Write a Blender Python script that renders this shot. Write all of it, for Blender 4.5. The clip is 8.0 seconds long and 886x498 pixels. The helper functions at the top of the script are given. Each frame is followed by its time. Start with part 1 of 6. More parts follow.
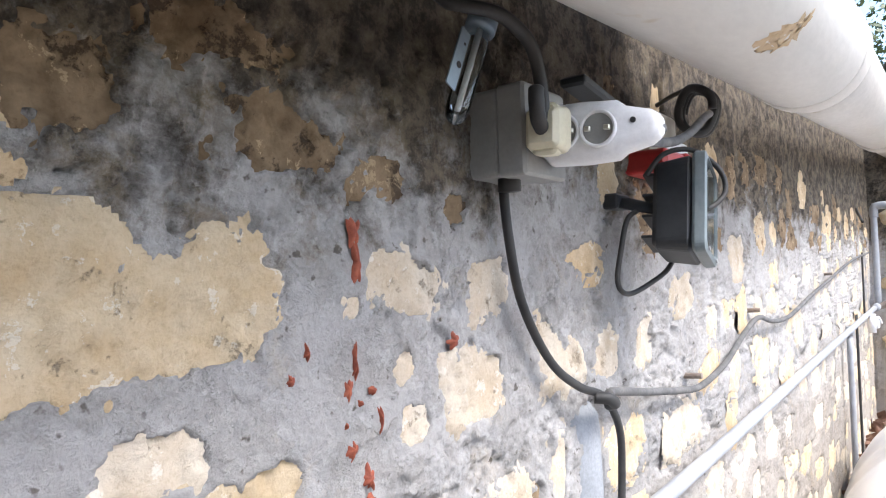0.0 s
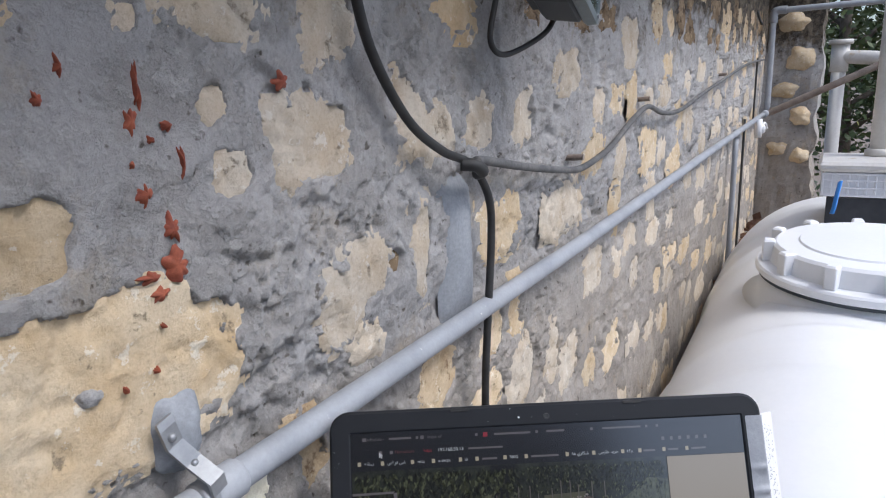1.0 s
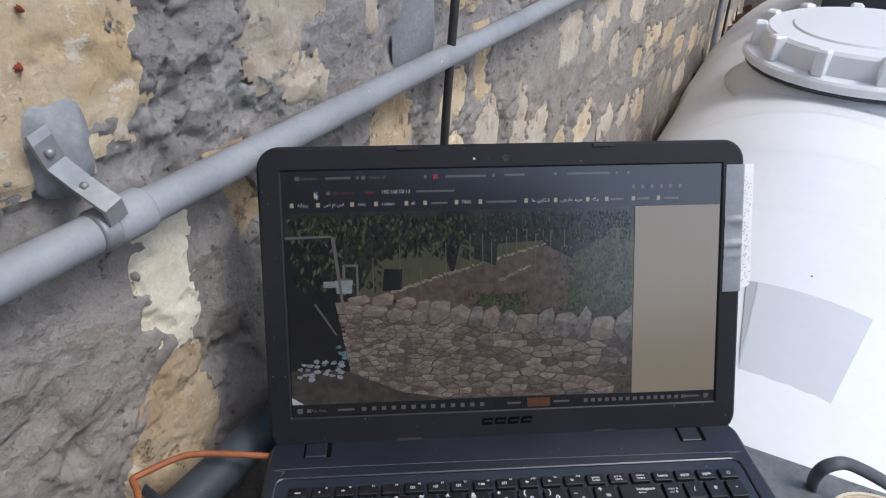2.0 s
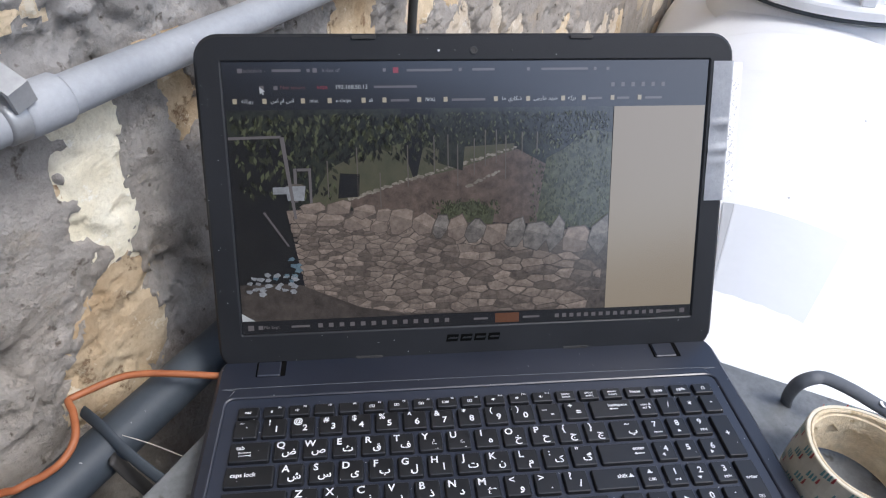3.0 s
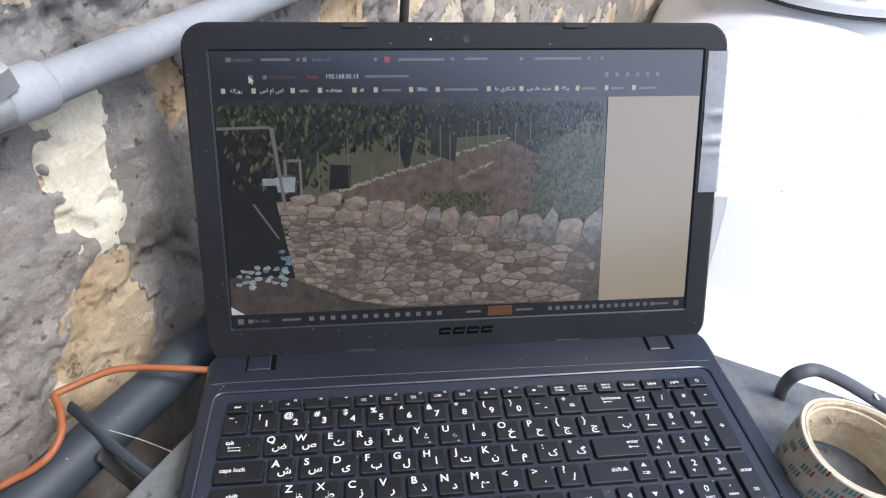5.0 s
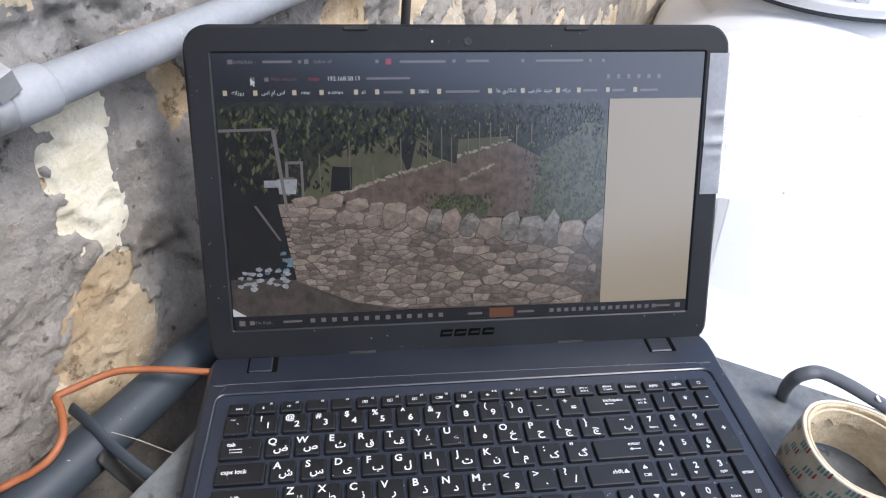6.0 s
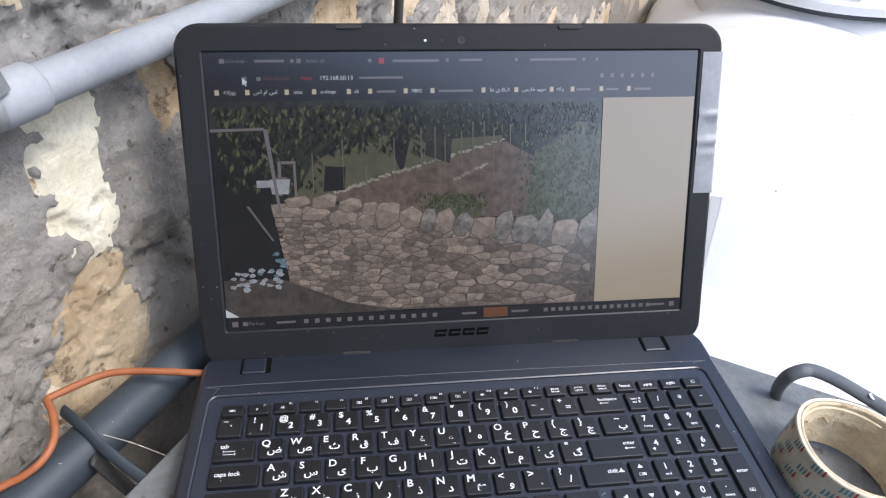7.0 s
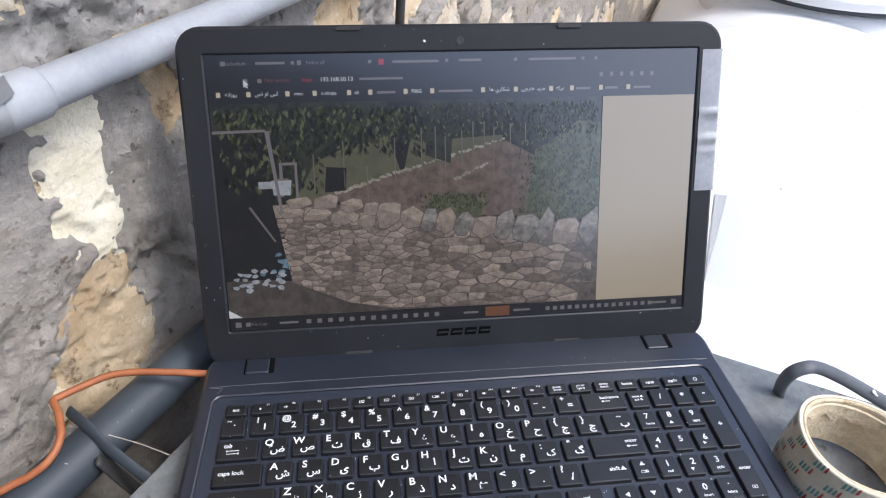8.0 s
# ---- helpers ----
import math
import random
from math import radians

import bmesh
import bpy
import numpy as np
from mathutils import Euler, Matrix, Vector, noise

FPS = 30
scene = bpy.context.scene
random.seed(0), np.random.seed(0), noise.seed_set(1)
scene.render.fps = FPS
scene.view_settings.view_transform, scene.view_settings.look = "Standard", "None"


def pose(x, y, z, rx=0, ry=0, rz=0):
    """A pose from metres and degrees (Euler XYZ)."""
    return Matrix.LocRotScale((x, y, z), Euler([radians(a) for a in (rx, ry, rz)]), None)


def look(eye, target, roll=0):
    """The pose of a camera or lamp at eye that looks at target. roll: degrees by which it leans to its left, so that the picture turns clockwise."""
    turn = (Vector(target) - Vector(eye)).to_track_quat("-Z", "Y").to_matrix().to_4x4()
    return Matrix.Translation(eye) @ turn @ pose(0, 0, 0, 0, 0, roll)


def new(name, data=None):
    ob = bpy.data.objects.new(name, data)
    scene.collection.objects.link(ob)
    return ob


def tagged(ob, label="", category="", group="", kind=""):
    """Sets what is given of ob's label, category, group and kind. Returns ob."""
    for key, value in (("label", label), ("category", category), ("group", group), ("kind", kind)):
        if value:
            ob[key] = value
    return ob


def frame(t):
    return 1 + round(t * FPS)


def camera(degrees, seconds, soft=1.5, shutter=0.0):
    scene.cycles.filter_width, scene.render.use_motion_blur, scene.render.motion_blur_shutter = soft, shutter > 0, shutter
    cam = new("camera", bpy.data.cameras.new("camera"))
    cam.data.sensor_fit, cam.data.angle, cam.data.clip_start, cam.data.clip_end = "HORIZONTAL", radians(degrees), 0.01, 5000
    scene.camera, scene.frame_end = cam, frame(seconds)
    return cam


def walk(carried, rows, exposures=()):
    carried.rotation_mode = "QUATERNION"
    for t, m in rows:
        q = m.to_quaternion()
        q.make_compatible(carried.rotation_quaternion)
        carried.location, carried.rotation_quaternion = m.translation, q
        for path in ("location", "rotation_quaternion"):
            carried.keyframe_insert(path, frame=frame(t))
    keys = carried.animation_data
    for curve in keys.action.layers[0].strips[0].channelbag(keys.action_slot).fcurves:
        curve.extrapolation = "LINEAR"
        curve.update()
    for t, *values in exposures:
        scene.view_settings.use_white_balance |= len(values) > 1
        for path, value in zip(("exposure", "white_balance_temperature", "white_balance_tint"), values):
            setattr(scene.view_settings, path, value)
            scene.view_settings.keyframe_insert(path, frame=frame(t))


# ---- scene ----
cam = camera(67.3, 8.0, 1.15)
PATH = [
    (0, (-0.129, -0.452, 1.166), (-0.314, 1.538, 1.235), -1.8),
    (0.5, (-0.094, -0.411, 1.129), (-0.141, 1.577, 0.917), -2.0),
    (1, (-0.068, -0.374, 1.085), (-0.015, 1.572, 0.625), -2.1),
    (1.5, (-0.054, -0.34, 1.045), (0.047, 1.498, 0.263), -0.9),
    (2, (-0.049, -0.316, 1.003), (0.071, 1.405, -0.007), 0.5),
    (2.2, (-0.042, -0.314, 0.979), (0.097, 1.379, -0.076), 1.4),
    (3.3, (-0.038, -0.289, 0.96), (0.164, 1.31, -0.224), 2.1),
    (3.5, (-0.038, -0.289, 0.957), (0.169, 1.317, -0.217), 2.2),
    (4, (-0.037, -0.29, 0.956), (0.169, 1.312, -0.224), 2.2),
    (4.5, (-0.037, -0.29, 0.957), (0.176, 1.309, -0.225), 2.5),
    (6, (-0.037, -0.29, 0.958), (0.17, 1.312, -0.22), 2.4),
    (6.5, (-0.039, -0.29, 0.958), (0.188, 1.314, -0.215), 2.7),
    (7, (-0.037, -0.288, 0.958), (0.189, 1.309, -0.224), 2.6),
    (7.5, (-0.033, -0.293, 0.956), (0.182, 1.309, -0.221), 2.3),
    (8, (-0.033, -0.291, 0.958), (0.172, 1.312, -0.221), 1.7),
]
EXPOSURES = [(0, 0.80, 6200, 10), (0.5, -0.02, 6000, 10), (1, -0.46, 5950, 10), (1.5, -0.67, 5980, 10), (2, -0.72, 6000, 10), (3.3, -0.16, 6050, 10), (4.5, -0.06, 6050, 10), (8, -0.01, 6050, 10)]
walk(cam, [(t, look(eye, target, roll)) for t, eye, target, roll in PATH], EXPOSURES)

# ---- world and light ----
world = bpy.data.worlds.new("sky")
scene.world = world
world.use_nodes = True
sky = world.node_tree.nodes.new("ShaderNodeTexSky")
sky.sky_type, sky.sun_disc = "NISHITA", False
sky.sun_elevation, sky.sun_rotation = radians(53), radians(122)
sky.air_density, sky.dust_density = 1.0, 3.0
backing = world.node_tree.nodes["Background"]
backing.inputs["Strength"].default_value = 0.30
world.node_tree.links.new(sky.outputs[0], backing.inputs["Color"])
sun_data = bpy.data.lights.new("sun", "SUN")
sun_data.energy, sun_data.angle, sun_data.color = 2.25, radians(15), (1.0, 0.98, 0.95)
sun = new("sun", sun_data)
sun.matrix_world = look((5.98, -3.31, 9.7), (0.2, 0.3, 0.5))

# ---- plan ----
# The wall's own frame: x runs along the wall, y into it, z up. Its face is y = 0.
WALL = Matrix.Translation((-0.3057, 0, 0)) @ Matrix(((0.529, -0.8486, 0, 0), (0.8486, 0.529, 0, 0), (0, 0, 1, 0), (0, 0, 0, 1)))
GROUND = -0.53
LID = pose(0.032, 0.0686, 0.593, -23.1, 0, 0)
LAPTOP = pose(0.032, -0.046, 0.574)
DECK = 0.600


# ---- materials ----
def nodes_of(name):
    m = bpy.data.materials.new(name)
    m.use_nodes = True
    return m, m.node_tree.nodes, m.node_tree.links, m.node_tree.nodes["Principled BSDF"]


def ramp(ns, stops):
    r = ns.new("ShaderNodeValToRGB")
    while len(r.color_ramp.elements) < len(stops):
        r.color_ramp.elements.new(0.5)
    for e, (p, c) in zip(r.color_ramp.elements, stops):
        e.position, e.color = p, (*c, 1)
    return r


def noise_node(ns, ls, coord, scale, detail=4.0, rough=0.55, stretch=None):
    n = ns.new("ShaderNodeTexNoise")
    n.inputs["Scale"].default_value, n.inputs["Detail"].default_value, n.inputs["Roughness"].default_value = scale, detail, rough
    if stretch:
        mp = ns.new("ShaderNodeMapping")
        mp.inputs["Scale"].default_value = stretch
        ls.new(coord, mp.inputs["Vector"])
        coord = mp.outputs[0]
    ls.new(coord, n.inputs["Vector"])
    return n


def mixed(ns, ls, kind, fac, a, b):
    m = ns.new("ShaderNodeMix")
    m.data_type, m.blend_type = "RGBA", kind
    for slot, v in ((m.inputs[0], fac), (m.inputs[6], a), (m.inputs[7], b)):
        if isinstance(v, (int, float)):
            slot.default_value = v
        elif isinstance(v, tuple):
            slot.default_value = (*v, 1)
        else:
            ls.new(v, slot)
    return m.outputs[2]


def surface(name, dark, light, scale=12, fine=160, rough=0.7, bump=0.25, depth=0.002, metal=0.0, spots=None, spot_scale=60, spot_at=0.66,
            vary=0.0, stretch=None, spec=0.5, rough_var=0.12, gc=0.05):
    """Two colours in broad patches, a fine grain, specks of a third colour, relief from the grain."""
    m, ns, ls, p = nodes_of(name)
    co = ns.new("ShaderNodeTexCoord").outputs["Object"]
    broad, grain = noise_node(ns, ls, co, scale, 5, 0.6, stretch), noise_node(ns, ls, co, fine, 6, 0.65, stretch)
    r = ramp(ns, [(0.32, dark), (0.68, light)])
    ls.new(broad.outputs[0], r.inputs[0])
    g = ramp(ns, [(0.25, (1 - 2 * gc,) * 3), (0.75, (1 + gc,) * 3)])
    ls.new(grain.outputs[0], g.inputs[0])
    col = mixed(ns, ls, "MULTIPLY", 1.0, r.outputs[0], g.outputs[0])
    if spots:
        sn = noise_node(ns, ls, co, spot_scale, 3, 0.6)
        sr = ramp(ns, [(spot_at, (0, 0, 0)), (spot_at + 0.06, (1, 1, 1))])
        ls.new(sn.outputs[0], sr.inputs[0])
        col = mixed(ns, ls, "MIX", sr.outputs[0], col, spots)
    if vary:
        info = ns.new("ShaderNodeObjectInfo")
        hv = ns.new("ShaderNodeHueSaturation")
        mr = ns.new("ShaderNodeMapRange")
        mr.inputs["To Min"].default_value, mr.inputs["To Max"].default_value = 1 - vary, 1 + vary
        ls.new(info.outputs["Random"], mr.inputs["Value"])
        ls.new(mr.outputs[0], hv.inputs["Value"])
        ls.new(col, hv.inputs["Color"])
        col = hv.outputs[0]
    ls.new(col, p.inputs["Base Color"])
    rr_ = ns.new("ShaderNodeMapRange")
    rr_.inputs["To Min"].default_value, rr_.inputs["To Max"].default_value = max(0.03, rough - rough_var), min(1, rough + rough_var)
    ls.new(broad.outputs[0], rr_.inputs["Value"])
    ls.new(rr_.outputs[0], p.inputs["Roughness"])
    p.inputs["Metallic"].default_value, p.inputs["Specular IOR Level"].default_value = metal, spec
    if bump:
        b = ns.new("ShaderNodeBump")
        b.inputs["Strength"].default_value, b.inputs["Distance"].default_value = bump, depth
        ls.new(grain.outputs[0], b.inputs["Height"])
        ls.new(b.outputs[0], p.inputs["Normal"])
    return m


def mortar_material():
    m, ns, ls, p = nodes_of("lime_cement_mortar")
    co = ns.new("ShaderNodeTexCoord").outputs["Object"]
    broad, mid, grain = noise_node(ns, ls, co, 5, 5, 0.6), noise_node(ns, ls, co, 34, 7, 0.66), noise_node(ns, ls, co, 230, 6, 0.72)
    r = ramp(ns, [(0.3, (0.325, 0.314, 0.305)), (0.5, (0.386, 0.374, 0.363)), (0.72, (0.457, 0.443, 0.428))])
    ls.new(broad.outputs[0], r.inputs[0])
    g = ramp(ns, [(0.28, (0.82, 0.815, 0.81)), (0.42, (0.97, 0.97, 0.97)), (0.7, (1.07, 1.07, 1.07))])
    ls.new(mid.outputs[0], g.inputs[0])
    col = mixed(ns, ls, "MULTIPLY", 1.0, r.outputs[0], g.outputs[0])
    g2 = ramp(ns, [(0.3, (0.86, 0.86, 0.86)), (0.7, (1.08, 1.08, 1.08))])
    ls.new(grain.outputs[0], g2.inputs[0])
    col = mixed(ns, ls, "MULTIPLY", 1.0, col, g2.outputs[0])
    # buff sand washed out of the joints
    wash = ramp(ns, [(0.55, (0, 0, 0)), (0.70, (0.8, 0.8, 0.8))])
    wn = noise_node(ns, ls, co, 9, 9, 0.72)
    ls.new(wn.outputs[0], wash.inputs[0])
    col = mixed(ns, ls, "MIX", wash.outputs[0], col, mixed(ns, ls, "MULTIPLY", 1.0, (0.43, 0.37, 0.29), g.outputs[0]))
    # flaked skin with hard edges, and open pits
    fl = noise_node(ns, ls, co, 13, 8, 0.7)
    fr = ramp(ns, [(0.50, (1, 1, 1)), (0.515, (0.82, 0.80, 0.77)), (0.60, (0.86, 0.84, 0.81)), (0.612, (1.12, 1.11, 1.09))])
    ls.new(fl.outputs[0], fr.inputs[0])
    col = mixed(ns, ls, "MULTIPLY", 0.45, col, fr.outputs[0])
    pn = noise_node(ns, ls, co, 75, 3, 0.5)
    pr = ramp(ns, [(0.66, (1, 1, 1)), (0.72, (0.42, 0.39, 0.36))])
    ls.new(pn.outputs[0], pr.inputs[0])
    col = mixed(ns, ls, "MULTIPLY", 1.0, col, pr.outputs[0])
    # a warmer, sandier tint low on the wall, also a little darker there
    sep = ns.new("ShaderNodeSeparateXYZ")
    ls.new(co, sep.inputs[0])
    low = ns.new("ShaderNodeMapRange")
    low.inputs["From Min"].default_value, low.inputs["From Max"].default_value = 0.86, 0.66
    ls.new(sep.outputs["Z"], low.inputs["Value"])
    col = mixed(ns, ls, "MIX", low.outputs[0], col, mixed(ns, ls, "MULTIPLY", 1.0, col, (0.93, 0.87, 0.79)))
    # brown dirt, with the shade under the drain painted into the colour too
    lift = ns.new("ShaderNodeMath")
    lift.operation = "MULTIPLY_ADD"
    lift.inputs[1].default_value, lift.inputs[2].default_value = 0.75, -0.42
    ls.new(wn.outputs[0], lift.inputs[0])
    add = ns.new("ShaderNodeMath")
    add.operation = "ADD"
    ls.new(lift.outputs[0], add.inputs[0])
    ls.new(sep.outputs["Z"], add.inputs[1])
    dirt_shade = ramp(ns, [(0.0, (0, 0, 0)), (1.0, (1, 1, 1))])
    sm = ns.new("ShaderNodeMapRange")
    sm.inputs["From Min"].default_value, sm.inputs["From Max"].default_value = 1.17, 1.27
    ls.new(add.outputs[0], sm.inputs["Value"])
    ls.new(sm.outputs[0], dirt_shade.inputs[0])
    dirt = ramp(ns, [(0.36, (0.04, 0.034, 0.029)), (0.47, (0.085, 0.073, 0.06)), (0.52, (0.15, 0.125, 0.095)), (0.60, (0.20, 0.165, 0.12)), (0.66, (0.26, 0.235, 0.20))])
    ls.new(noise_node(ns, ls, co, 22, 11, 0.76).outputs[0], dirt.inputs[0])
    col = mixed(ns, ls, "MIX", dirt_shade.outputs[0], col, mixed(ns, ls, "MULTIPLY", 1.0, dirt.outputs[0], g2.outputs[0]))
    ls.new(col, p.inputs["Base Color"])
    p.inputs["Roughness"].default_value, p.inputs["Specular IOR Level"].default_value = 0.95, 0.2
    b1, b2 = ns.new("ShaderNodeBump"), ns.new("ShaderNodeBump")
    b1.inputs["Strength"].default_value, b1.inputs["Distance"].default_value = 0.9, 0.006
    b2.inputs["Strength"].default_value, b2.inputs["Distance"].default_value = 0.8, 0.003
    chip = ns.new("ShaderNodeBump")
    chip.inputs["Strength"].default_value, chip.inputs["Distance"].default_value = 0.7, 0.004
    ls.new(fr.outputs[0], chip.inputs["Height"])
    ls.new(chip.outputs[0], b1.inputs["Normal"])
    ls.new(mid.outputs[0], b1.inputs["Height"])
    ls.new(grain.outputs[0], b2.inputs["Height"])
    ls.new(b1.outputs[0], b2.inputs["Normal"])
    ls.new(b2.outputs[0], p.inputs["Normal"])
    return m


def glow(name, color, strength=1.0, second=None, kind=None, scale=60, gloss=0.19):
    """A lit patch of the display behind its anti-glare layer."""
    m, ns, ls, p = nodes_of(name)
    p.inputs["Base Color"].default_value = (0.012, 0.012, 0.013, 1)
    p.inputs["Roughness"].default_value, p.inputs["Specular IOR Level"].default_value = gloss, 1.0
    p.inputs["Coat Weight"].default_value, p.inputs["Coat Roughness"].default_value = 0.7, gloss
    p.inputs["Emission Strength"].default_value = strength
    p.inputs["Emission Color"].default_value = (*color, 1)
    if second:
        co = ns.new("ShaderNodeTexCoord").outputs["Object"]
        if kind == "cells":
            v = ns.new("ShaderNodeTexVoronoi")
            v.inputs["Scale"].default_value = scale
            ls.new(co, v.inputs["Vector"])
            out = v.outputs["Color"]
        else:
            out = noise_node(ns, ls, co, scale, 6, 0.7).outputs[0]
        r = ramp(ns, [(0.32, color), (0.68, second)])
        ls.new(out, r.inputs[0])
        ls.new(r.outputs[0], p.inputs["Emission Color"])
    return m


M_MORTAR = mortar_material()


def stone_material(name, ochre, cream, chip, pit, pitted=0.60):
    """Quarried limestone: broad tints, pale chips with hard edges, dark pits, sandy grain."""
    m, ns, ls, p = nodes_of(name)
    co = ns.new("ShaderNodeTexCoord").outputs["Object"]
    broad, mid, grain = noise_node(ns, ls, co, 15, 6, 0.62), noise_node(ns, ls, co, 52, 8, 0.72), noise_node(ns, ls, co, 260, 6, 0.7)
    r = ramp(ns, [(0.34, ochre), (0.62, cream)])
    ls.new(broad.outputs[0], r.inputs[0])
    g = ramp(ns, [(0.3, (0.86, 0.85, 0.83)), (0.5, (1, 1, 1)), (0.72, (1.07, 1.07, 1.07))])
    ls.new(grain.outputs[0], g.inputs[0])
    col = mixed(ns, ls, "MULTIPLY", 1.0, r.outputs[0], g.outputs[0])
    cr = ramp(ns, [(0.585, (0, 0, 0)), (0.61, (0.8, 0.8, 0.8))])
    ls.new(mid.outputs[0], cr.inputs[0])
    col = mixed(ns, ls, "MIX", cr.outputs[0], col, chip)
    pn = noise_node(ns, ls, co, 38, 9, 0.75)
    pr = ramp(ns, [(pitted, (0, 0, 0)), (pitted + 0.05, (0.85, 0.85, 0.85))])
    ls.new(pn.outputs[0], pr.inputs[0])
    col = mixed(ns, ls, "MIX", pr.outputs[0], col, pit)
    info, hv, mr = ns.new("ShaderNodeObjectInfo"), ns.new("ShaderNodeHueSaturation"), ns.new("ShaderNodeMapRange")
    mr.inputs["To Min"].default_value, mr.inputs["To Max"].default_value = 0.86, 1.1
    ls.new(info.outputs["Random"], mr.inputs["Value"])
    ls.new(mr.outputs[0], hv.inputs["Value"])
    ls.new(col, hv.inputs["Color"])
    ls.new(hv.outputs[0], p.inputs["Base Color"])
    p.inputs["Roughness"].default_value, p.inputs["Specular IOR Level"].default_value = 0.94, 0.2
    last = None
    for out, strength, deep in ((pr.outputs[0], -0.6, 0.004), (mid.outputs[0], 0.6, 0.004), (grain.outputs[0], 0.6, 0.002)):
        b = ns.new("ShaderNodeBump")
        b.invert = strength < 0
        b.inputs["Strength"].default_value, b.inputs["Distance"].default_value = abs(strength), deep
        ls.new(out, b.inputs["Height"])
        if last:
            ls.new(last.outputs[0], b.inputs["Normal"])
        last = b
    ls.new(last.outputs[0], p.inputs["Normal"])
    return m


M_STONE = stone_material("buff_limestone", (0.55, 0.41, 0.245), (0.64, 0.53, 0.375), (0.71, 0.65, 0.54), (0.30, 0.24, 0.17), 0.60)
M_STONE_PALE = stone_material("pale_limestone", (0.51, 0.415, 0.30), (0.59, 0.525, 0.43), (0.655, 0.61, 0.535), (0.34, 0.28, 0.22), 0.60)
M_STONE_CREAM = stone_material("cream_chalky_stone", (0.76, 0.68, 0.49), (0.84, 0.79, 0.64), (0.87, 0.84, 0.74), (0.50, 0.36, 0.22), 0.70)
M_STONE_SANDY = stone_material("crumbling_sandy_stone", (0.48, 0.35, 0.21), (0.62, 0.50, 0.34), (0.72, 0.63, 0.47), (0.27, 0.17, 0.10), 0.57)
M_STONE_BROWN = stone_material("dark_brown_stone", (0.14, 0.095, 0.055), (0.30, 0.22, 0.14), (0.46, 0.35, 0.22), (0.06, 0.042, 0.03), 0.54)
M_SMEAR = surface("smooth_blue_grey_cement", (0.27, 0.285, 0.305), (0.36, 0.375, 0.40), 9, 220, 0.85, 0.3, 0.0015, spec=0.25, gc=0.12)
M_RED = surface("dried_red_paint", (0.22, 0.048, 0.026), (0.36, 0.10, 0.05), 60, 240, 0.75, 0.4, 0.001, gc=0.12)
M_PVC_GREY = surface("weathered_grey_pipe", (0.28, 0.295, 0.32), (0.39, 0.405, 0.43), 14, 240, 0.55, 0.12, 0.001, spots=(0.7, 0.69, 0.66), spot_scale=110, spot_at=0.71)
M_PVC_DARK = surface("dusty_dark_grey_pipe", (0.028, 0.036, 0.046), (0.05, 0.062, 0.075), 12, 240, 0.55, 0.12, 0.001, spots=(0.5, 0.5, 0.5), spot_scale=150, spot_at=0.74)
M_PVC_WHITE = surface("white_drain_plastic", (0.53, 0.505, 0.465), (0.65, 0.63, 0.595), 5, 90, 0.45, 0.08, 0.001, spots=(0.48, 0.40, 0.29), spot_scale=9, spot_at=0.68, stretch=(0.3, 1, 1))
M_GLUE = surface("brown_glue_stain", (0.42, 0.29, 0.15), (0.56, 0.43, 0.27), 40, 200, 0.6, 0.3, 0.001)
M_TANK = surface("white_tank_plastic", (0.83, 0.84, 0.85), (0.87, 0.875, 0.88), 4, 70, 0.4, 0.02, 0.0006, gc=0.01, spots=(0.78, 0.77, 0.74), spot_scale=14, spot_at=0.74)
M_CABLE = surface("black_rubber_cable", (0.018, 0.018, 0.018), (0.04, 0.038, 0.036), 40, 300, 0.6, 0.15, 0.0006)
M_CABLE_GREY = surface("dusty_grey_cable", (0.07, 0.07, 0.07), (0.17, 0.165, 0.16), 30, 200, 0.8, 0.25, 0.001, gc=0.12)
M_ORANGE = surface("orange_network_cable", (0.29, 0.088, 0.032), (0.39, 0.135, 0.05), 50, 300, 0.5, 0.1, 0.0005)
M_STEEL = surface("galvanised_strap", (0.30, 0.31, 0.325), (0.44, 0.45, 0.46), 30, 220, 0.5, 0.15, 0.0006, metal=0.55)
M_LAPTOP = surface("navy_black_laptop_plastic", (0.007, 0.010, 0.020), (0.011, 0.0145, 0.027), 18, 700, 0.4, 0.1, 0.0002, spots=(0.2, 0.2, 0.21), spot_scale=240, spot_at=0.80, spec=1.0)
M_BEZEL = surface("black_bezel_plastic", (0.011, 0.012, 0.014), (0.017, 0.0185, 0.022), 18, 600, 0.5, 0.12, 0.0003, spots=(0.12, 0.12, 0.125), spot_scale=200, spot_at=0.79, spec=0.4)
M_TRAY = surface("satin_keyboard_tray", (0.013, 0.018, 0.033), (0.018, 0.024, 0.042), 16, 700, 0.42, 0.06, 0.0002, spec=1.0)
M_KEY = surface("black_key_plastic", (0.004, 0.0045, 0.0055), (0.007, 0.0075, 0.009), 40, 600, 0.42, 0.1, 0.0002, vary=0.2, spec=0.8)
M_LEGEND = surface("white_key_print", (0.72, 0.73, 0.75), (0.80, 0.81, 0.82), 40, 300, 0.6, 0)
M_TAPE_GREY = surface("grey_repair_tape", (0.27, 0.285, 0.31), (0.40, 0.415, 0.44), 26, 260, 0.38, 0.35, 0.001)
M_PATCH = surface("pale_grey_plastic", (0.62, 0.64, 0.66), (0.66, 0.68, 0.70), 6, 70, 0.5, 0.02, 0.0006, gc=0.01)
M_PATCH_DARK = surface("mid_grey_strip", (0.46, 0.47, 0.48), (0.5, 0.51, 0.52), 6, 70, 0.5, 0.02, 0.0006, gc=0.01)
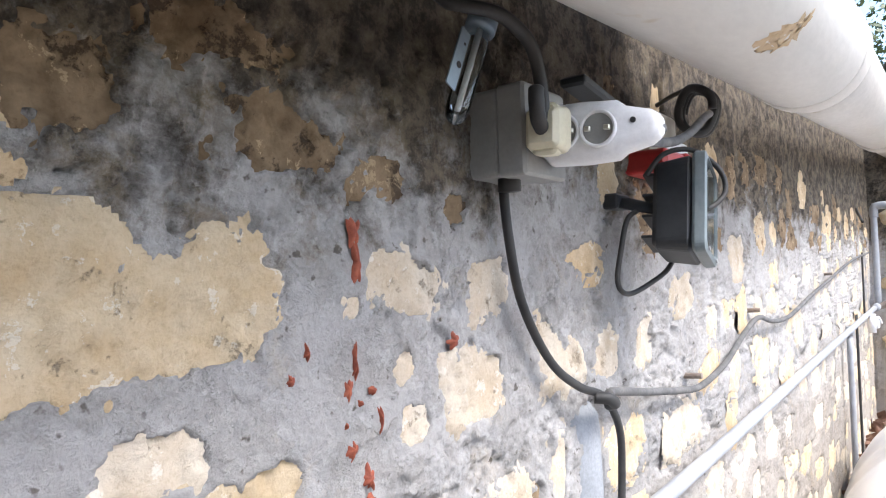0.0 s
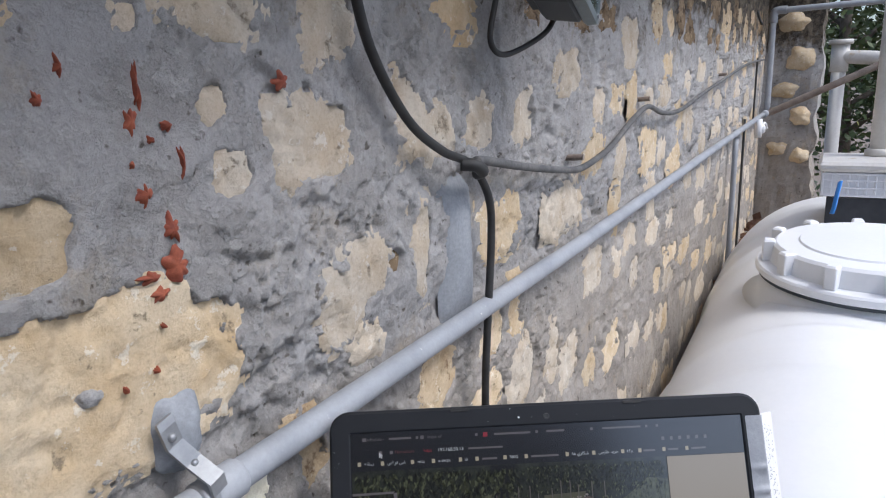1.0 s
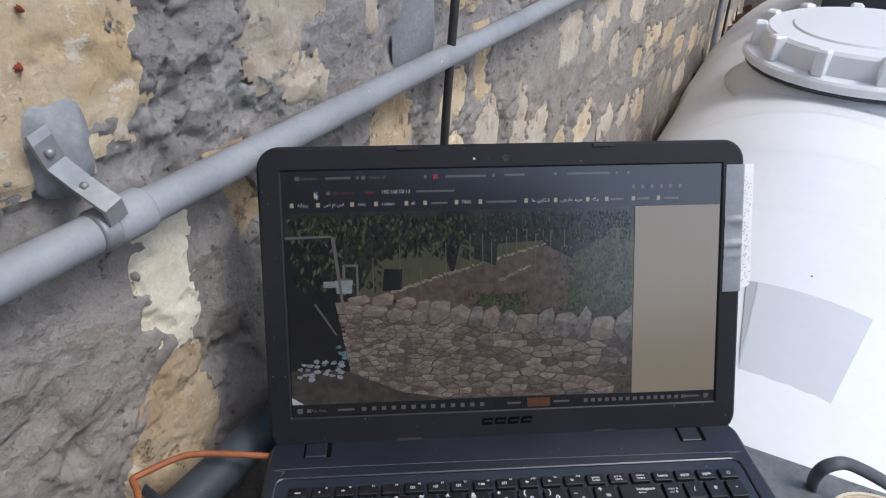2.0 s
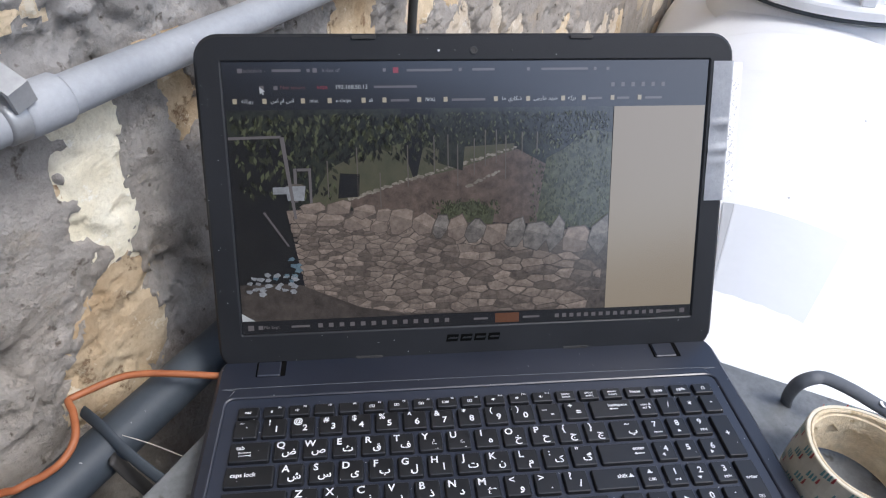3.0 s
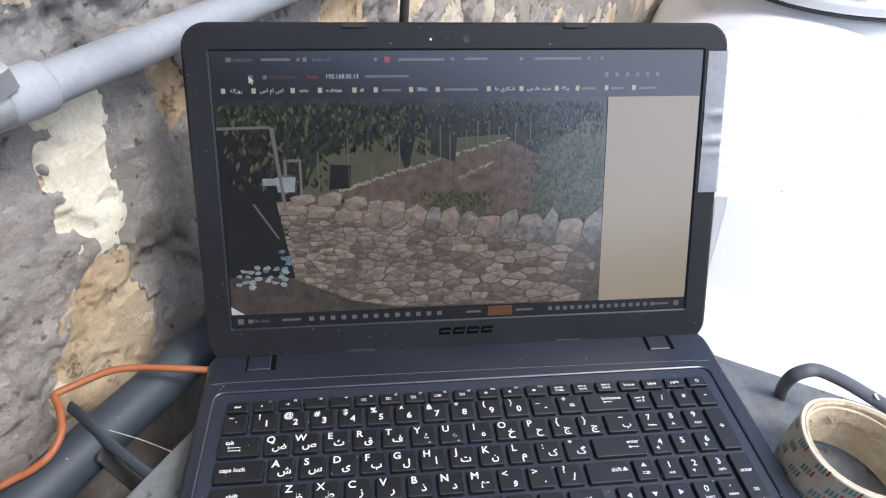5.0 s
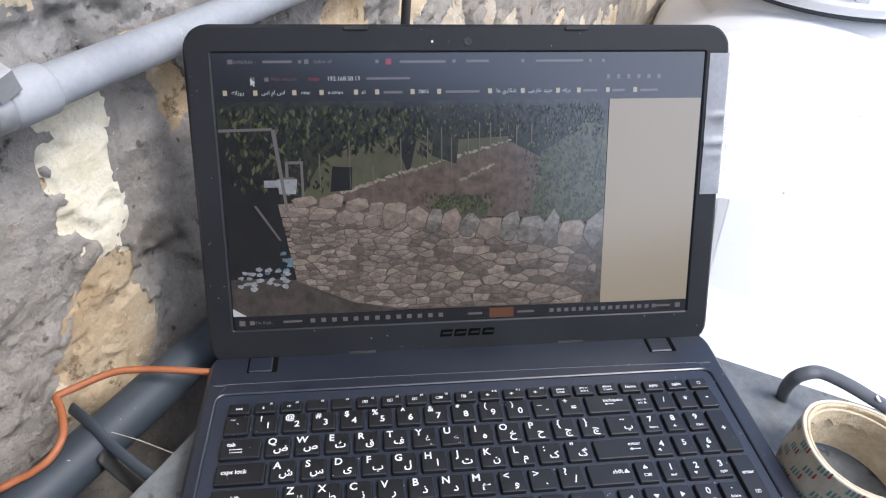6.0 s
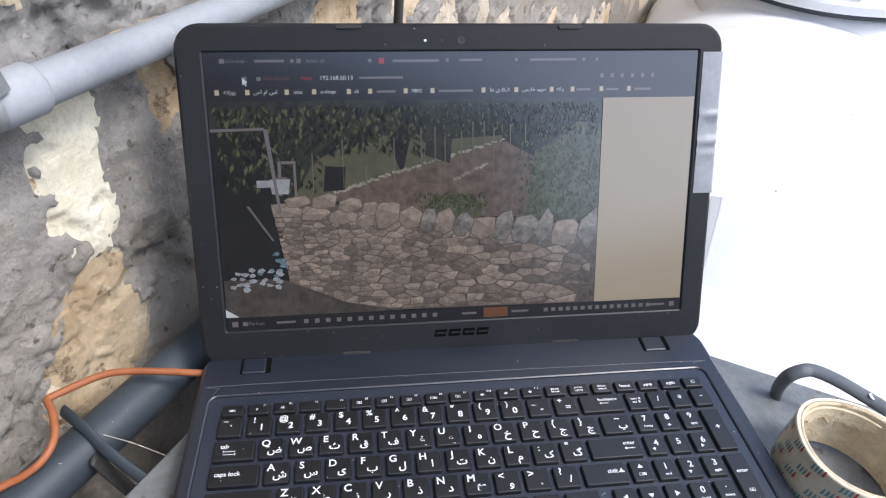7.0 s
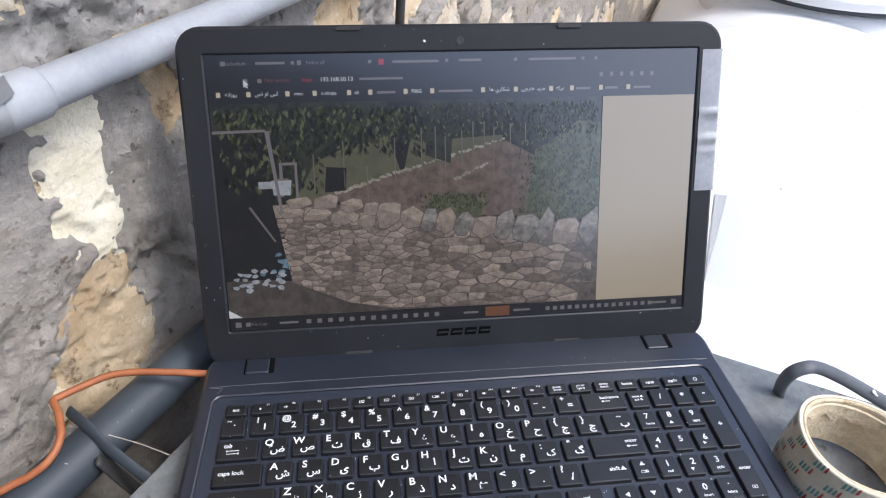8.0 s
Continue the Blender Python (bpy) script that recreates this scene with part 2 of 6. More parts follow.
M_UNSEEN = surface("dark_unseen_block", (0.03, 0.03, 0.028), (0.06, 0.058, 0.052), 4, 60, 0.95, 0.6, 0.01, gc=0.14)
M_PAPER = surface("white_paper_label", (0.80, 0.80, 0.79), (0.86, 0.86, 0.85), 10, 200, 0.8, 0.05, 0.0005)
M_INK = surface("faded_ink", (0.42, 0.42, 0.44), (0.55, 0.55, 0.56), 60, 200, 0.8, 0)
M_CABINET = surface("dusty_dark_grey_sheet_metal", (0.15, 0.16, 0.165), (0.23, 0.24, 0.245), 10, 150, 0.45, 0.3, 0.0008, spots=(0.075, 0.07, 0.065), spot_scale=55, spot_at=0.64, gc=0.16, spec=0.8)
M_HANDLE = surface("grey_painted_bar", (0.11, 0.12, 0.135), (0.17, 0.18, 0.195), 20, 250, 0.45, 0.12, 0.0005)
M_KRAFT = surface("cardboard_tape_core", (0.66, 0.53, 0.34), (0.78, 0.68, 0.50), 45, 130, 0.8, 0.8, 0.002, spots=(0.46, 0.36, 0.21), spot_scale=70, spot_at=0.62, gc=0.12)
M_TAPE_EDGE = surface("cream_adhesive_tape", (0.66, 0.58, 0.42), (0.76, 0.70, 0.56), 40, 200, 0.4, 0.1, 0.0005)
M_TEAL = surface("teal_tape_print", (0.13, 0.30, 0.29), (0.2, 0.38, 0.36), 60, 200, 0.45, 0)
M_TAPE_RED = surface("red_tape_print", (0.42, 0.06, 0.05), (0.5, 0.1, 0.08), 60, 200, 0.45, 0)
M_BOX = surface("grey_junction_box_plastic", (0.25, 0.25, 0.24), (0.34, 0.34, 0.325), 14, 200, 0.6, 0.08, 0.0006)
M_WHITE = surface("white_socket_plastic", (0.76, 0.77, 0.79), (0.82, 0.82, 0.83), 14, 200, 0.35, 0.04, 0.0004)
M_CREAM = surface("yellowed_plug_plastic", (0.62, 0.58, 0.42), (0.70, 0.66, 0.50), 14, 200, 0.45, 0.05, 0.0004)
M_BEIGE = surface("beige_plastic", (0.42, 0.38, 0.31), (0.52, 0.48, 0.40), 16, 200, 0.6, 0.1, 0.0006)
M_RED_PLASTIC = surface("red_plug_plastic", (0.38, 0.02, 0.02), (0.5, 0.04, 0.035), 14, 200, 0.4, 0.05, 0.0005)
M_LAMP = surface("black_lamp_casting", (0.02, 0.022, 0.025), (0.045, 0.048, 0.05), 20, 200, 0.55, 0.15, 0.0007)
M_LAMP_RIM = surface("grey_green_lamp_rim", (0.12, 0.15, 0.16), (0.2, 0.23, 0.24), 20, 200, 0.45, 0.12, 0.0006)
M_CHROME = surface("bright_brass_pin", (0.6, 0.58, 0.52), (0.7, 0.68, 0.62), 20, 200, 0.3, 0, metal=1.0)
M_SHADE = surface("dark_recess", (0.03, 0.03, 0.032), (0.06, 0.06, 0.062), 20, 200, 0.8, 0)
M_LOGO_GAP = surface("black_print_and_gap", (0.002, 0.002, 0.002), (0.004, 0.004, 0.004), 20, 200, 0.95, 0, spec=0.1)
M_BLUE = surface("blue_strap", (0.02, 0.16, 0.5), (0.04, 0.22, 0.6), 30, 200, 0.5, 0)
M_STRIP = surface("blue_grey_steel_strip", (0.22, 0.30, 0.38), (0.34, 0.42, 0.5), 20, 200, 0.4, 0.1, 0.0004, metal=0.4)
M_BRASS = surface("rusty_iron_pipe", (0.20, 0.15, 0.12), (0.32, 0.27, 0.23), 20, 160, 0.75, 0.3, 0.001, gc=0.12)
M_BLACK = surface("black_crate_plastic", (0.02, 0.022, 0.026), (0.05, 0.052, 0.058), 14, 160, 0.6, 0.1, 0.0008)
M_LEAF = surface("green_leaf", (0.035, 0.06, 0.018), (0.09, 0.12, 0.04), 6, 60, 0.55, 0.1, 0.001, spots=(0.24, 0.24, 0.07), spot_scale=5, spot_at=0.66)
M_DRY = surface("dry_brown_leaf", (0.14, 0.07, 0.045), (0.26, 0.15, 0.1), 30, 160, 0.8, 0.3, 0.001, gc=0.12)
M_BARK = surface("grey_brown_bark", (0.08, 0.06, 0.045), (0.17, 0.14, 0.11), 14, 90, 0.9, 0.6, 0.005, gc=0.12)
M_SOIL = surface("dry_yard_soil", (0.17, 0.13, 0.095), (0.28, 0.23, 0.18), 2.0, 30, 0.95, 0.5, 0.02, gc=0.12)

glass = bpy.data.materials.new("clear_glass")
glass.use_nodes = True
gp = glass.node_tree.nodes["Principled BSDF"]
gp.inputs["Transmission Weight"].default_value, gp.inputs["Roughness"].default_value = 1.0, 0.06
gp.inputs["Base Color"].default_value = (0.86, 0.92, 0.92, 1)


# ---- building helpers ----
def thing(name, m, label, category, group=""):
    ob = new(name)
    ob.empty_display_size = 0.05
    ob.matrix_world = m
    return tagged(ob, label, category, group)


def root_matrix(ob):
    while ob.parent:
        ob = ob.parent
    return ob.matrix_basis.copy()


def finish(bm, smooth):
    bmesh.ops.recalc_face_normals(bm, faces=bm.faces[:])
    for f in bm.faces:
        f.smooth = smooth


def part(name, bm, material, parent, label="", m=None, smooth=False):
    """Links bm, built in the frame m (or the world), as one mesh under parent."""
    if m is not None:
        bm.transform(m)
    bm.transform(root_matrix(parent).inverted())
    finish(bm, smooth)
    me = bpy.data.meshes.new(name)
    bm.to_mesh(me)
    bm.free()
    me.materials.append(material)
    ob = new(name, me)
    ob.parent = parent
    return tagged(ob, label)


def single(name, bm, material, label, category="", kind="", m=None, smooth=False, group=""):
    finish(bm, smooth)
    me = bpy.data.meshes.new(name)
    bm.to_mesh(me)
    bm.free()
    me.materials.append(material)
    ob = new(name, me)
    if m is not None:
        ob.matrix_world = m
    return tagged(ob, label, category, group, kind)


def loft(loops, cap0=True, cap1=True, closed=True, bm=None):
    bm = bm or bmesh.new()
    vs = [[bm.verts.new(p) for p in lp] for lp in loops]
    for a, b in zip(vs, vs[1:]):
        n = len(a)
        for i in range(n if closed else n - 1):
            j = (i + 1) % n
            bm.faces.new((a[i], a[j], b[j], b[i]))
    if cap0:
        bm.faces.new(vs[0][::-1])
    if cap1:
        bm.faces.new(vs[-1])
    return bm


def rr(w, h, r, n=5, cx=0.0, cy=0.0):
    """A rounded rectangle in the plane."""
    out = []
    for k, (sx, sy) in enumerate(((1, 1), (-1, 1), (-1, -1), (1, -1))):
        for i in range(n + 1):
            a = math.pi / 2 * (k + i / n)
            out.append((cx + sx * (w / 2 - r) + r * math.cos(a), cy + sy * (h / 2 - r) + r * math.sin(a)))
    return out


def slab(w, h, r, z0, z1, bev=0.001, cx=0.0, cy=0.0, n=5, bm=None, taper=0.0):
    """A rounded plate with softened edges, flat on the plane z."""
    def ring(d, z):
        return [(x, y, z) for x, y in rr(w - 2 * d, h - 2 * d, max(r - d, 0.0002), n, cx, cy)]
    return loft([ring(bev, z0), ring(0, z0 + bev), ring(taper, z1 - bev), ring(taper + bev, z1)], bm=bm)


def block(x0, x1, y0, y1, z0, z1, bev=0.002, bm=None):
    return slab(x1 - x0, y1 - y0, min(bev, (x1 - x0) / 3, (y1 - y0) / 3), z0, z1, min(bev, (z1 - z0) / 3), (x0 + x1) / 2, (y0 + y1) / 2, 2, bm)


def smooth_line(points, steps=8):
    ps = [Vector(p) for p in points]
    if len(ps) == 2:
        return ps
    ps = [2 * ps[0] - ps[1]] + ps + [2 * ps[-1] - ps[-2]]
    out = []
    for a, b, c, d in zip(ps, ps[1:], ps[2:], ps[3:]):
        for i in range(steps):
            t = i / steps
            out.append(0.5 * (2 * b + (c - a) * t + (2 * a - 5 * b + 4 * c - d) * t * t + (3 * b - a - 3 * c + d) * t ** 3))
    return out + [ps[-2]]


def tube(points, radius, seg=12, steps=8, flat=1.0, bm=None, straight=False):
    """A pipe or cable along a line; radius may be a function of the way along it."""
    line = [Vector(p) for p in points] if straight else smooth_line(points, steps)
    side = None
    loops = []
    for i, p in enumerate(line):
        d = (line[min(i + 1, len(line) - 1)] - line[max(i - 1, 0)]).normalized()
        if side is None:
            side = d.orthogonal().normalized()
        side = (side - d * side.dot(d)).normalized()
        up = d.cross(side)
        r = radius(i / max(1, len(line) - 1)) if callable(radius) else radius
        loops.append([p + r * (math.cos(a) * side + flat * math.sin(a) * up) for a in (2 * math.pi * k / seg for k in range(seg))])
    return loft(loops, bm=bm)


def lathe(profile, seg=48, caps=True):
    """Turns (radius, height) pairs about z."""
    return loft([[(r * math.cos(a), r * math.sin(a), z) for a in (2 * math.pi * k / seg for k in range(seg))] for r, z in profile], caps, caps)


def ring_lathe(profile, seg=48):
    """Turns a closed outline about z."""
    return lathe(list(profile) + [profile[0]], seg, False)


def sheet(points):
    bm = bmesh.new()
    bm.faces.new([bm.verts.new(p) for p in points])
    return bm


TEXTS = {}


def lettering(body, size, bold=0.0):
    """A flat mesh of the words, centred on the origin."""
    key = (body, size, bold)
    if key not in TEXTS:
        curve = bpy.data.curves.new("lettering", "FONT")
        curve.body, curve.size, curve.offset, curve.resolution_u = body, size, bold * size, 3
        curve.align_x, curve.align_y = "CENTER", "CENTER"
        ob = new("lettering", curve)
        TEXTS[key] = bpy.data.meshes.new_from_object(ob.evaluated_get(bpy.context.evaluated_depsgraph_get()))
        bpy.data.objects.remove(ob)
    bm = bmesh.new()
    bm.from_mesh(TEXTS[key])
    return bm


def add_lettering(bm, body, size, x, y, z, bold=0.0):
    b = lettering(body, size, bold)
    b.transform(Matrix.Translation((x, y, z)))
    me = bpy.data.meshes.new("lettering")
    b.to_mesh(me)
    b.free()
    bm.from_mesh(me)
    bpy.data.meshes.remove(me)


def at(s, n, z):
    """A place by the wall: along it, out from its face, up."""
    return Vector((s, -n, z))


# ---- the large structure ----
def coarse(s, z):
    p = Vector((s, 3.1, z))
    return 0.010 * noise.noise(p * 2.3) + 0.004 * noise.noise(p * 7.0)


STONES, CELLS = [], {}


def lay(material, lobes, square=2.8, ragged=0.006, deep=0.004, step=0.0045):
    """Plans a stone that shows through the mortar: lobes are (along, up, half width, half height)."""
    k = len(STONES)
    STONES.append((material, lobes, square, ragged, deep, step))
    for a, b, w, h in lobes:
        for i in range(int((a - w - 0.03) * 10) - 1, int((a + w + 0.03) * 10) + 2):
            for j in range(int((b - h - 0.03) * 10) - 1, int((b + h + 0.03) * 10) + 2):
                CELLS.setdefault((i, j), set()).add(k)


def inside(k, s, z):
    """How far a place lies inside a stone's torn outline, in metres."""
    _, lobes, square, ragged, _, _ = STONES[k]
    d = -1.0
    for a, b, w, h in lobes:
        q = (abs((s - a) / w) ** square + abs((z - b) / h) ** square) ** (1 / square)
        d = max(d, (1 - q) * min(w, h))
    if d < -0.03:
        return d
    p = Vector((s, 0.37 * k, z))
    return d + ragged * (1.5 * noise.noise(p * 26) + 0.9 * noise.noise(p * 70) + 0.5 * noise.noise(p * 170))


def opening(s, z):
    """0 where mortar covers the wall, 1 where a stone lies bare."""
    best = 0.0
    for k in CELLS.get((int(s * 10 // 1), int(z * 10 // 1)), ()):
        d = inside(k, s, z)
        if d > 0:
            crumb = 0.0 if STONES[k][3] < 0.004 else min(1.0, max(0.0, 6 * (noise.noise(Vector((s, 3.2, z)) * 44) - 0.5)))
            best = max(best, min(1.0, d / 0.0035) * (1 - crumb))
    return best


def plan_stones():
    buff, pale, cream, sandy, brown = M_STONE, M_STONE_PALE, M_STONE_CREAM, M_STONE_SANDY, M_STONE_BROWN
    lay(buff, [(-0.14, 1.15, 0.055, 0.056), (-0.06, 1.140, 0.07, 0.036), (-0.016, 1.150, 0.033, 0.043)], ragged=0.0065)
    lay(brown, [(-0.12, 1.277, 0.03, 0.027)], ragged=0.009, deep=0.007)
    lay(sandy, [(-0.17, 1.25, 0.02, 0.02)], ragged=0.005, deep=0.006)
    lay(brown, [(0.035, 1.275, 0.05, 0.022)], ragged=0.008, deep=0.006)
    lay(brown, [(0.155, 1.262, 0.035, 0.018)], ragged=0.01, deep=0.008)
    lay(brown, [(-0.02, 1.338, 0.06, 0.018)], ragged=0.01, deep=0.008)
    lay(brown, [(0.245, 1.225, 0.018, 0.013)], ragged=0.008, deep=0.008)
    lay(brown, [(-0.24, 1.30, 0.04, 0.035)], ragged=0.008, deep=0.006)
    lay(pale, [(0.136, 1.168, 0.026, 0.018), (0.178, 1.152, 0.036, 0.021)])
    lay(pale, [(0.098, 1.139, 0.008, 0.008)], ragged=0.003)
    lay(pale, [(0.304, 1.15, 0.036, 0.030)], ragged=0.008)
    lay(pale, [(0.273, 1.045, 0.049, 0.033)], 5.0, 0.003)
    lay(pale, [(0.43, 1.068, 0.03, 0.032), (0.472, 1.036, 0.048, 0.025)])
    lay(pale, [(0.607, 1.045, 0.034, 0.033)])
    lay(pale, [(0.174, 1.031, 0.018, 0.017)], ragged=0.005)
    lay(pale, [(0.162, 1.085, 0.012, 0.012)], ragged=0.006)
    lay(pale, [(-0.066, 1.052, 0.032, 0.019)])
    lay(buff, [(-0.012, 1.003, 0.047, 0.026), (0.01, 1.0, 0.03, 0.022)], 4.0, 0.004)
    lay(buff, [(0.0, 0.903, 0.075, 0.056), (0.082, 0.912, 0.05, 0.05), (0.118, 0.893, 0.042, 0.046), (0.05, 0.868, 0.065, 0.034)], 2.6, 0.006)
    lay(pale, [(0.336, 0.905, 0.034, 0.034), (0.305, 0.885, 0.036, 0.034)], ragged=0.009)
    lay(pale, [(0.336, 0.838, 0.017, 0.012)])
    lay(pale, [(0.452, 0.93, 0.018, 0.028), (0.441, 0.885, 0.015, 0.034)], 4.0, 0.004)
    lay(brown, [(0.394, 0.91, 0.014, 0.02)], deep=0.012)
    lay(buff, [(0.64, 0.892, 0.038, 0.044), (0.7, 0.885, 0.04, 0.04)], ragged=0.009)
    lay(pale, [(0.93, 0.875, 0.085, 0.044)], ragged=0.011)
    lay(sandy, [(0.474, 0.74, 0.044, 0.042), (0.462, 0.70, 0.03, 0.03)], ragged=0.008)
    lay(cream, [(0.152, 0.738, 0.020, 0.038), (0.149, 0.706, 0.020, 0.037)], 3.0, 0.0014, 0.002, 0.0035)
    lay(sandy, [(0.127, 0.735, 0.010, 0.024), (0.128, 0.698, 0.012, 0.018)], ragged=0.004, deep=0.008)
    lay(sandy, [(0.145, 0.628, 0.019, 0.028), (0.133, 0.59, 0.036, 0.042), (0.114, 0.562, 0.032, 0.03)], 2.4, 0.006, 0.0035, 0.003)
    lay(sandy, [(0.238, 0.752, 0.019, 0.03)], ragged=0.007)
    lay(buff, [(0.644, 0.735, 0.034, 0.036)], ragged=0.008)
    lay(buff, [(0.548, 1.18, 0.06, 0.022)], ragged=0.009)
    lay(buff, [(0.62, 1.295, 0.03, 0.03)], ragged=0.008)
    rnd = random.Random(11)
    taken = [lobe for item in STONES for lobe in item[1]]
    tries = 0
    while len(STONES) < 250 and tries < 12000:
        tries += 1
        s = rnd.uniform(0.55, 4.5)
        z = rnd.uniform(-0.1, 1.42)
        w, h = rnd.uniform(0.022, 0.05) * (1 + 0.7 * min(1.4, max(0, s - 0.8))), rnd.uniform(0.022, 0.058)
        gap = rnd.choice((0.008, 0.02, 0.04))
        if any(abs(s - a) < w + c + gap and abs(z - b) < h + d + gap for a, b, c, d in taken):
            continue
        if 0.45 < s < 0.64 and 0.76 < z < 1.0:
            continue
        mat = rnd.choice((buff, pale, pale)) if z < 1.2 else rnd.choice((brown, brown, sandy))
        lobes = [(s, z, w, h)]
        if rnd.random() < 0.5:
            lobes.append((s + w * rnd.uniform(-0.7, 0.7), z + h * rnd.uniform(-0.8, 0.8), w * 0.6, h * 0.6))
        taken.append((s, z, w, h))
        lay(mat, lobes, rnd.uniform(2.2, 4.5), rnd.uniform(0.005, 0.011), rnd.uniform(0.002, 0.006), 0.006 if s < 1.2 else 0.010 if s < 2.2 else 0.02)


plan_stones()


def relief(s, z):
    p = Vector((s, 3.1, z))
    # trowelled flat in places, crumbled in others
    loose = min(1.0, max(0.0, 0.5 + 1.9 * noise.noise(p * 5.2 + Vector((1, 0, 5))) + 0.8 * noise.noise(p * 15.0)))
    rough = (0.0018 + 0.0032 * loose) * noise.fractal(p * 24.0, 0.62, 2.1, 5)
    crack = abs(noise.noise(p * 9.0 + Vector((3, 0, 9)))) + 0.25 * abs(noise.noise(p * 27.0))
    groove = math.exp(-((z - 0.812 - 0.02 * s) / 0.035) ** 2)
    pit = noise.noise(p * 31.0 + Vector((7, 0, 0)))
    drag = noise.noise(Vector((s * 9, 1.7, z * 26)))
    flake = 0.0
    for f, h, at_level in ((13.0, 0.0055, 0.04), (29.0, 0.0035, 0.1)):
        v = noise.fractal(p * f + Vector((0, f, 4)), 0.75, 2.2, 5) - at_level
        flake -= (0.3 + 0.7 * loose) * h * min(1.0, max(0.0, v / 0.07 + 0.5))
    bare = opening(s, z)
    if bare:
        return coarse(s, z) + (1 - bare) * (flake + rough) - 0.016 * bare
    return coarse(s, z) + flake - 0.0015 - 0.008 * groove + rough - (loose * 0.008 * (pit - 0.36) / 0.3 if pit > 0.36 else 0) + 0.0025 * drag - ((0.002 + 0.011 * loose) * (1 - crack / 0.045) if crack < 0.045 else 0)


def steps_between(marks):
    out = []
    for (a, b, d) in marks:
        k = max(1, round((b - a) / d))
        out += [a + (b - a) * i / k for i in range(k)]
    return out + [marks[-1][1]]


def grid_wall():
    ss = steps_between([(-2.4, -0.45, 0.05), (-0.45, -0.2, 0.006), (-0.2, 0.45, 0.0028), (0.45, 1.0, 0.005), (1.0, 2.2, 0.010), (2.2, 4.6, 0.022)])
    zs = steps_between([(GROUND - 0.02, 0.4, 0.03), (0.4, 0.52, 0.006), (0.52, 1.34, 0.0031), (1.34, 1.45, 0.0062), (1.45, 2.5, 0.035)])
    verts, faces = [], []
    for s in ss:
        for z in zs:
            verts.append((s, -relief(s, z), z))
    m = len(zs)
    for i in range(len(ss) - 1):
        for j in range(m - 1):
            a = i * m + j
            faces.append((a, a + m, a + m + 1, a + 1))
    # back and top, to give the wall its thickness
    k = len(verts)
    front = [(0, 0), (len(ss) - 1, 0), (len(ss) - 1, m - 1), (0, m - 1)]
    back = []
    for i, j in front:
        verts.append((ss[i], 0.4, zs[j]))
        back.append(len(verts) - 1)
    faces.append(tuple(back[::-1]))
    top = [i * m + m - 1 for i in range(len(ss))]
    faces.append(tuple(top[::-1] + [back[3], back[2]]))
    faces.append(tuple([j for j in range(m)] + [back[3], back[0]]))
    last = (len(ss) - 1) * m
    faces.append(tuple([last + j for j in range(m)][::-1] + [back[1], back[2]]))
    me = bpy.data.meshes.new("wall_stone")
    me.from_pydata(verts, [], faces)
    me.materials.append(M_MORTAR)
    me.shade_smooth()
    ob = new("wall_stone", me)
    ob.matrix_world = WALL
    return tagged(ob, "rubble stone wall smeared with rough grey cement mortar", "wall", kind="structure")


wall = grid_wall()


def grid_ground():
    bm = bmesh.new()
    bmesh.ops.create_grid(bm, x_segments=60, y_segments=60, size=1.0)
    for v in bm.verts:
        r = max(abs(v.co.x), abs(v.co.y))
        k = 4 * r + 400 * r ** 6
        v.co = Vector((v.co.x / max(r, 1e-6) * k if r else 0, v.co.y / max(r, 1e-6) * k if r else 0, GROUND + 0.02 * noise.noise(v.co * 9)))
    return single("ground", bm, M_SOIL, "dry brown yard soil", "ground", "structure", smooth=True)


grid_ground()


def pier():
    """The wall's far end turns out in a short return of rough stone."""
    loops = []
    for k in range(46):
        z = GROUND + k * 0.06
        edge = 0.30 + 0.035 * noise.noise(Vector((1.3, 2.2, z * 6))) + 0.02 * noise.noise(Vector((5, 2.2, z * 17)))
        row = []
        for i in range(13):
            n = -0.02 + (edge + 0.02) * i / 12
            row.append(at(4.55 + 0.02 * noise.noise(Vector((n * 9, 4, z * 8))) + 0.01 * noise.noise(Vector((n * 30, 4, z * 26))), n, z))
        for i in range(1, 7):
            row.append(at(4.55 + 0.1 * i, edge + 0.03 * noise.noise(Vector((i, 1, z * 7))), z))
        row.append(at(5.15, -0.02, z))
        loops.append(row)
    bm = loft(loops)
    return single("wall_return", bm, M_MORTAR, "short return of the stone wall at its far end", "wall", "structure", WALL)


wall_end = pier()


# Two unseen dark walls, added to darken what the display reflects.
single("wall_yard_end", block(-2.7, -2.45, -3.3, 0.4, GROUND, 2.3, 0.02), M_UNSEEN, "plain dark unseen wall, added to darken the display reflection", "wall", "structure", WALL)
single("wall_yard_side", block(-6.0, 1.6, -4.9, -4.65, GROUND, 1.5, 0.02), M_UNSEEN, "plain dark unseen side wall, added to darken the display reflection", "wall", "structure", WALL)


# an unseen slab over the drain, added to shade the wall and laptop
single("eave", block(-2.4, 0.72, -0.22, 0.35, 1.66, 1.74, 0.008), M_UNSEEN, "plain dark unseen slab above the drain pipe, added to shade the wall", "eave", "structure", WALL)


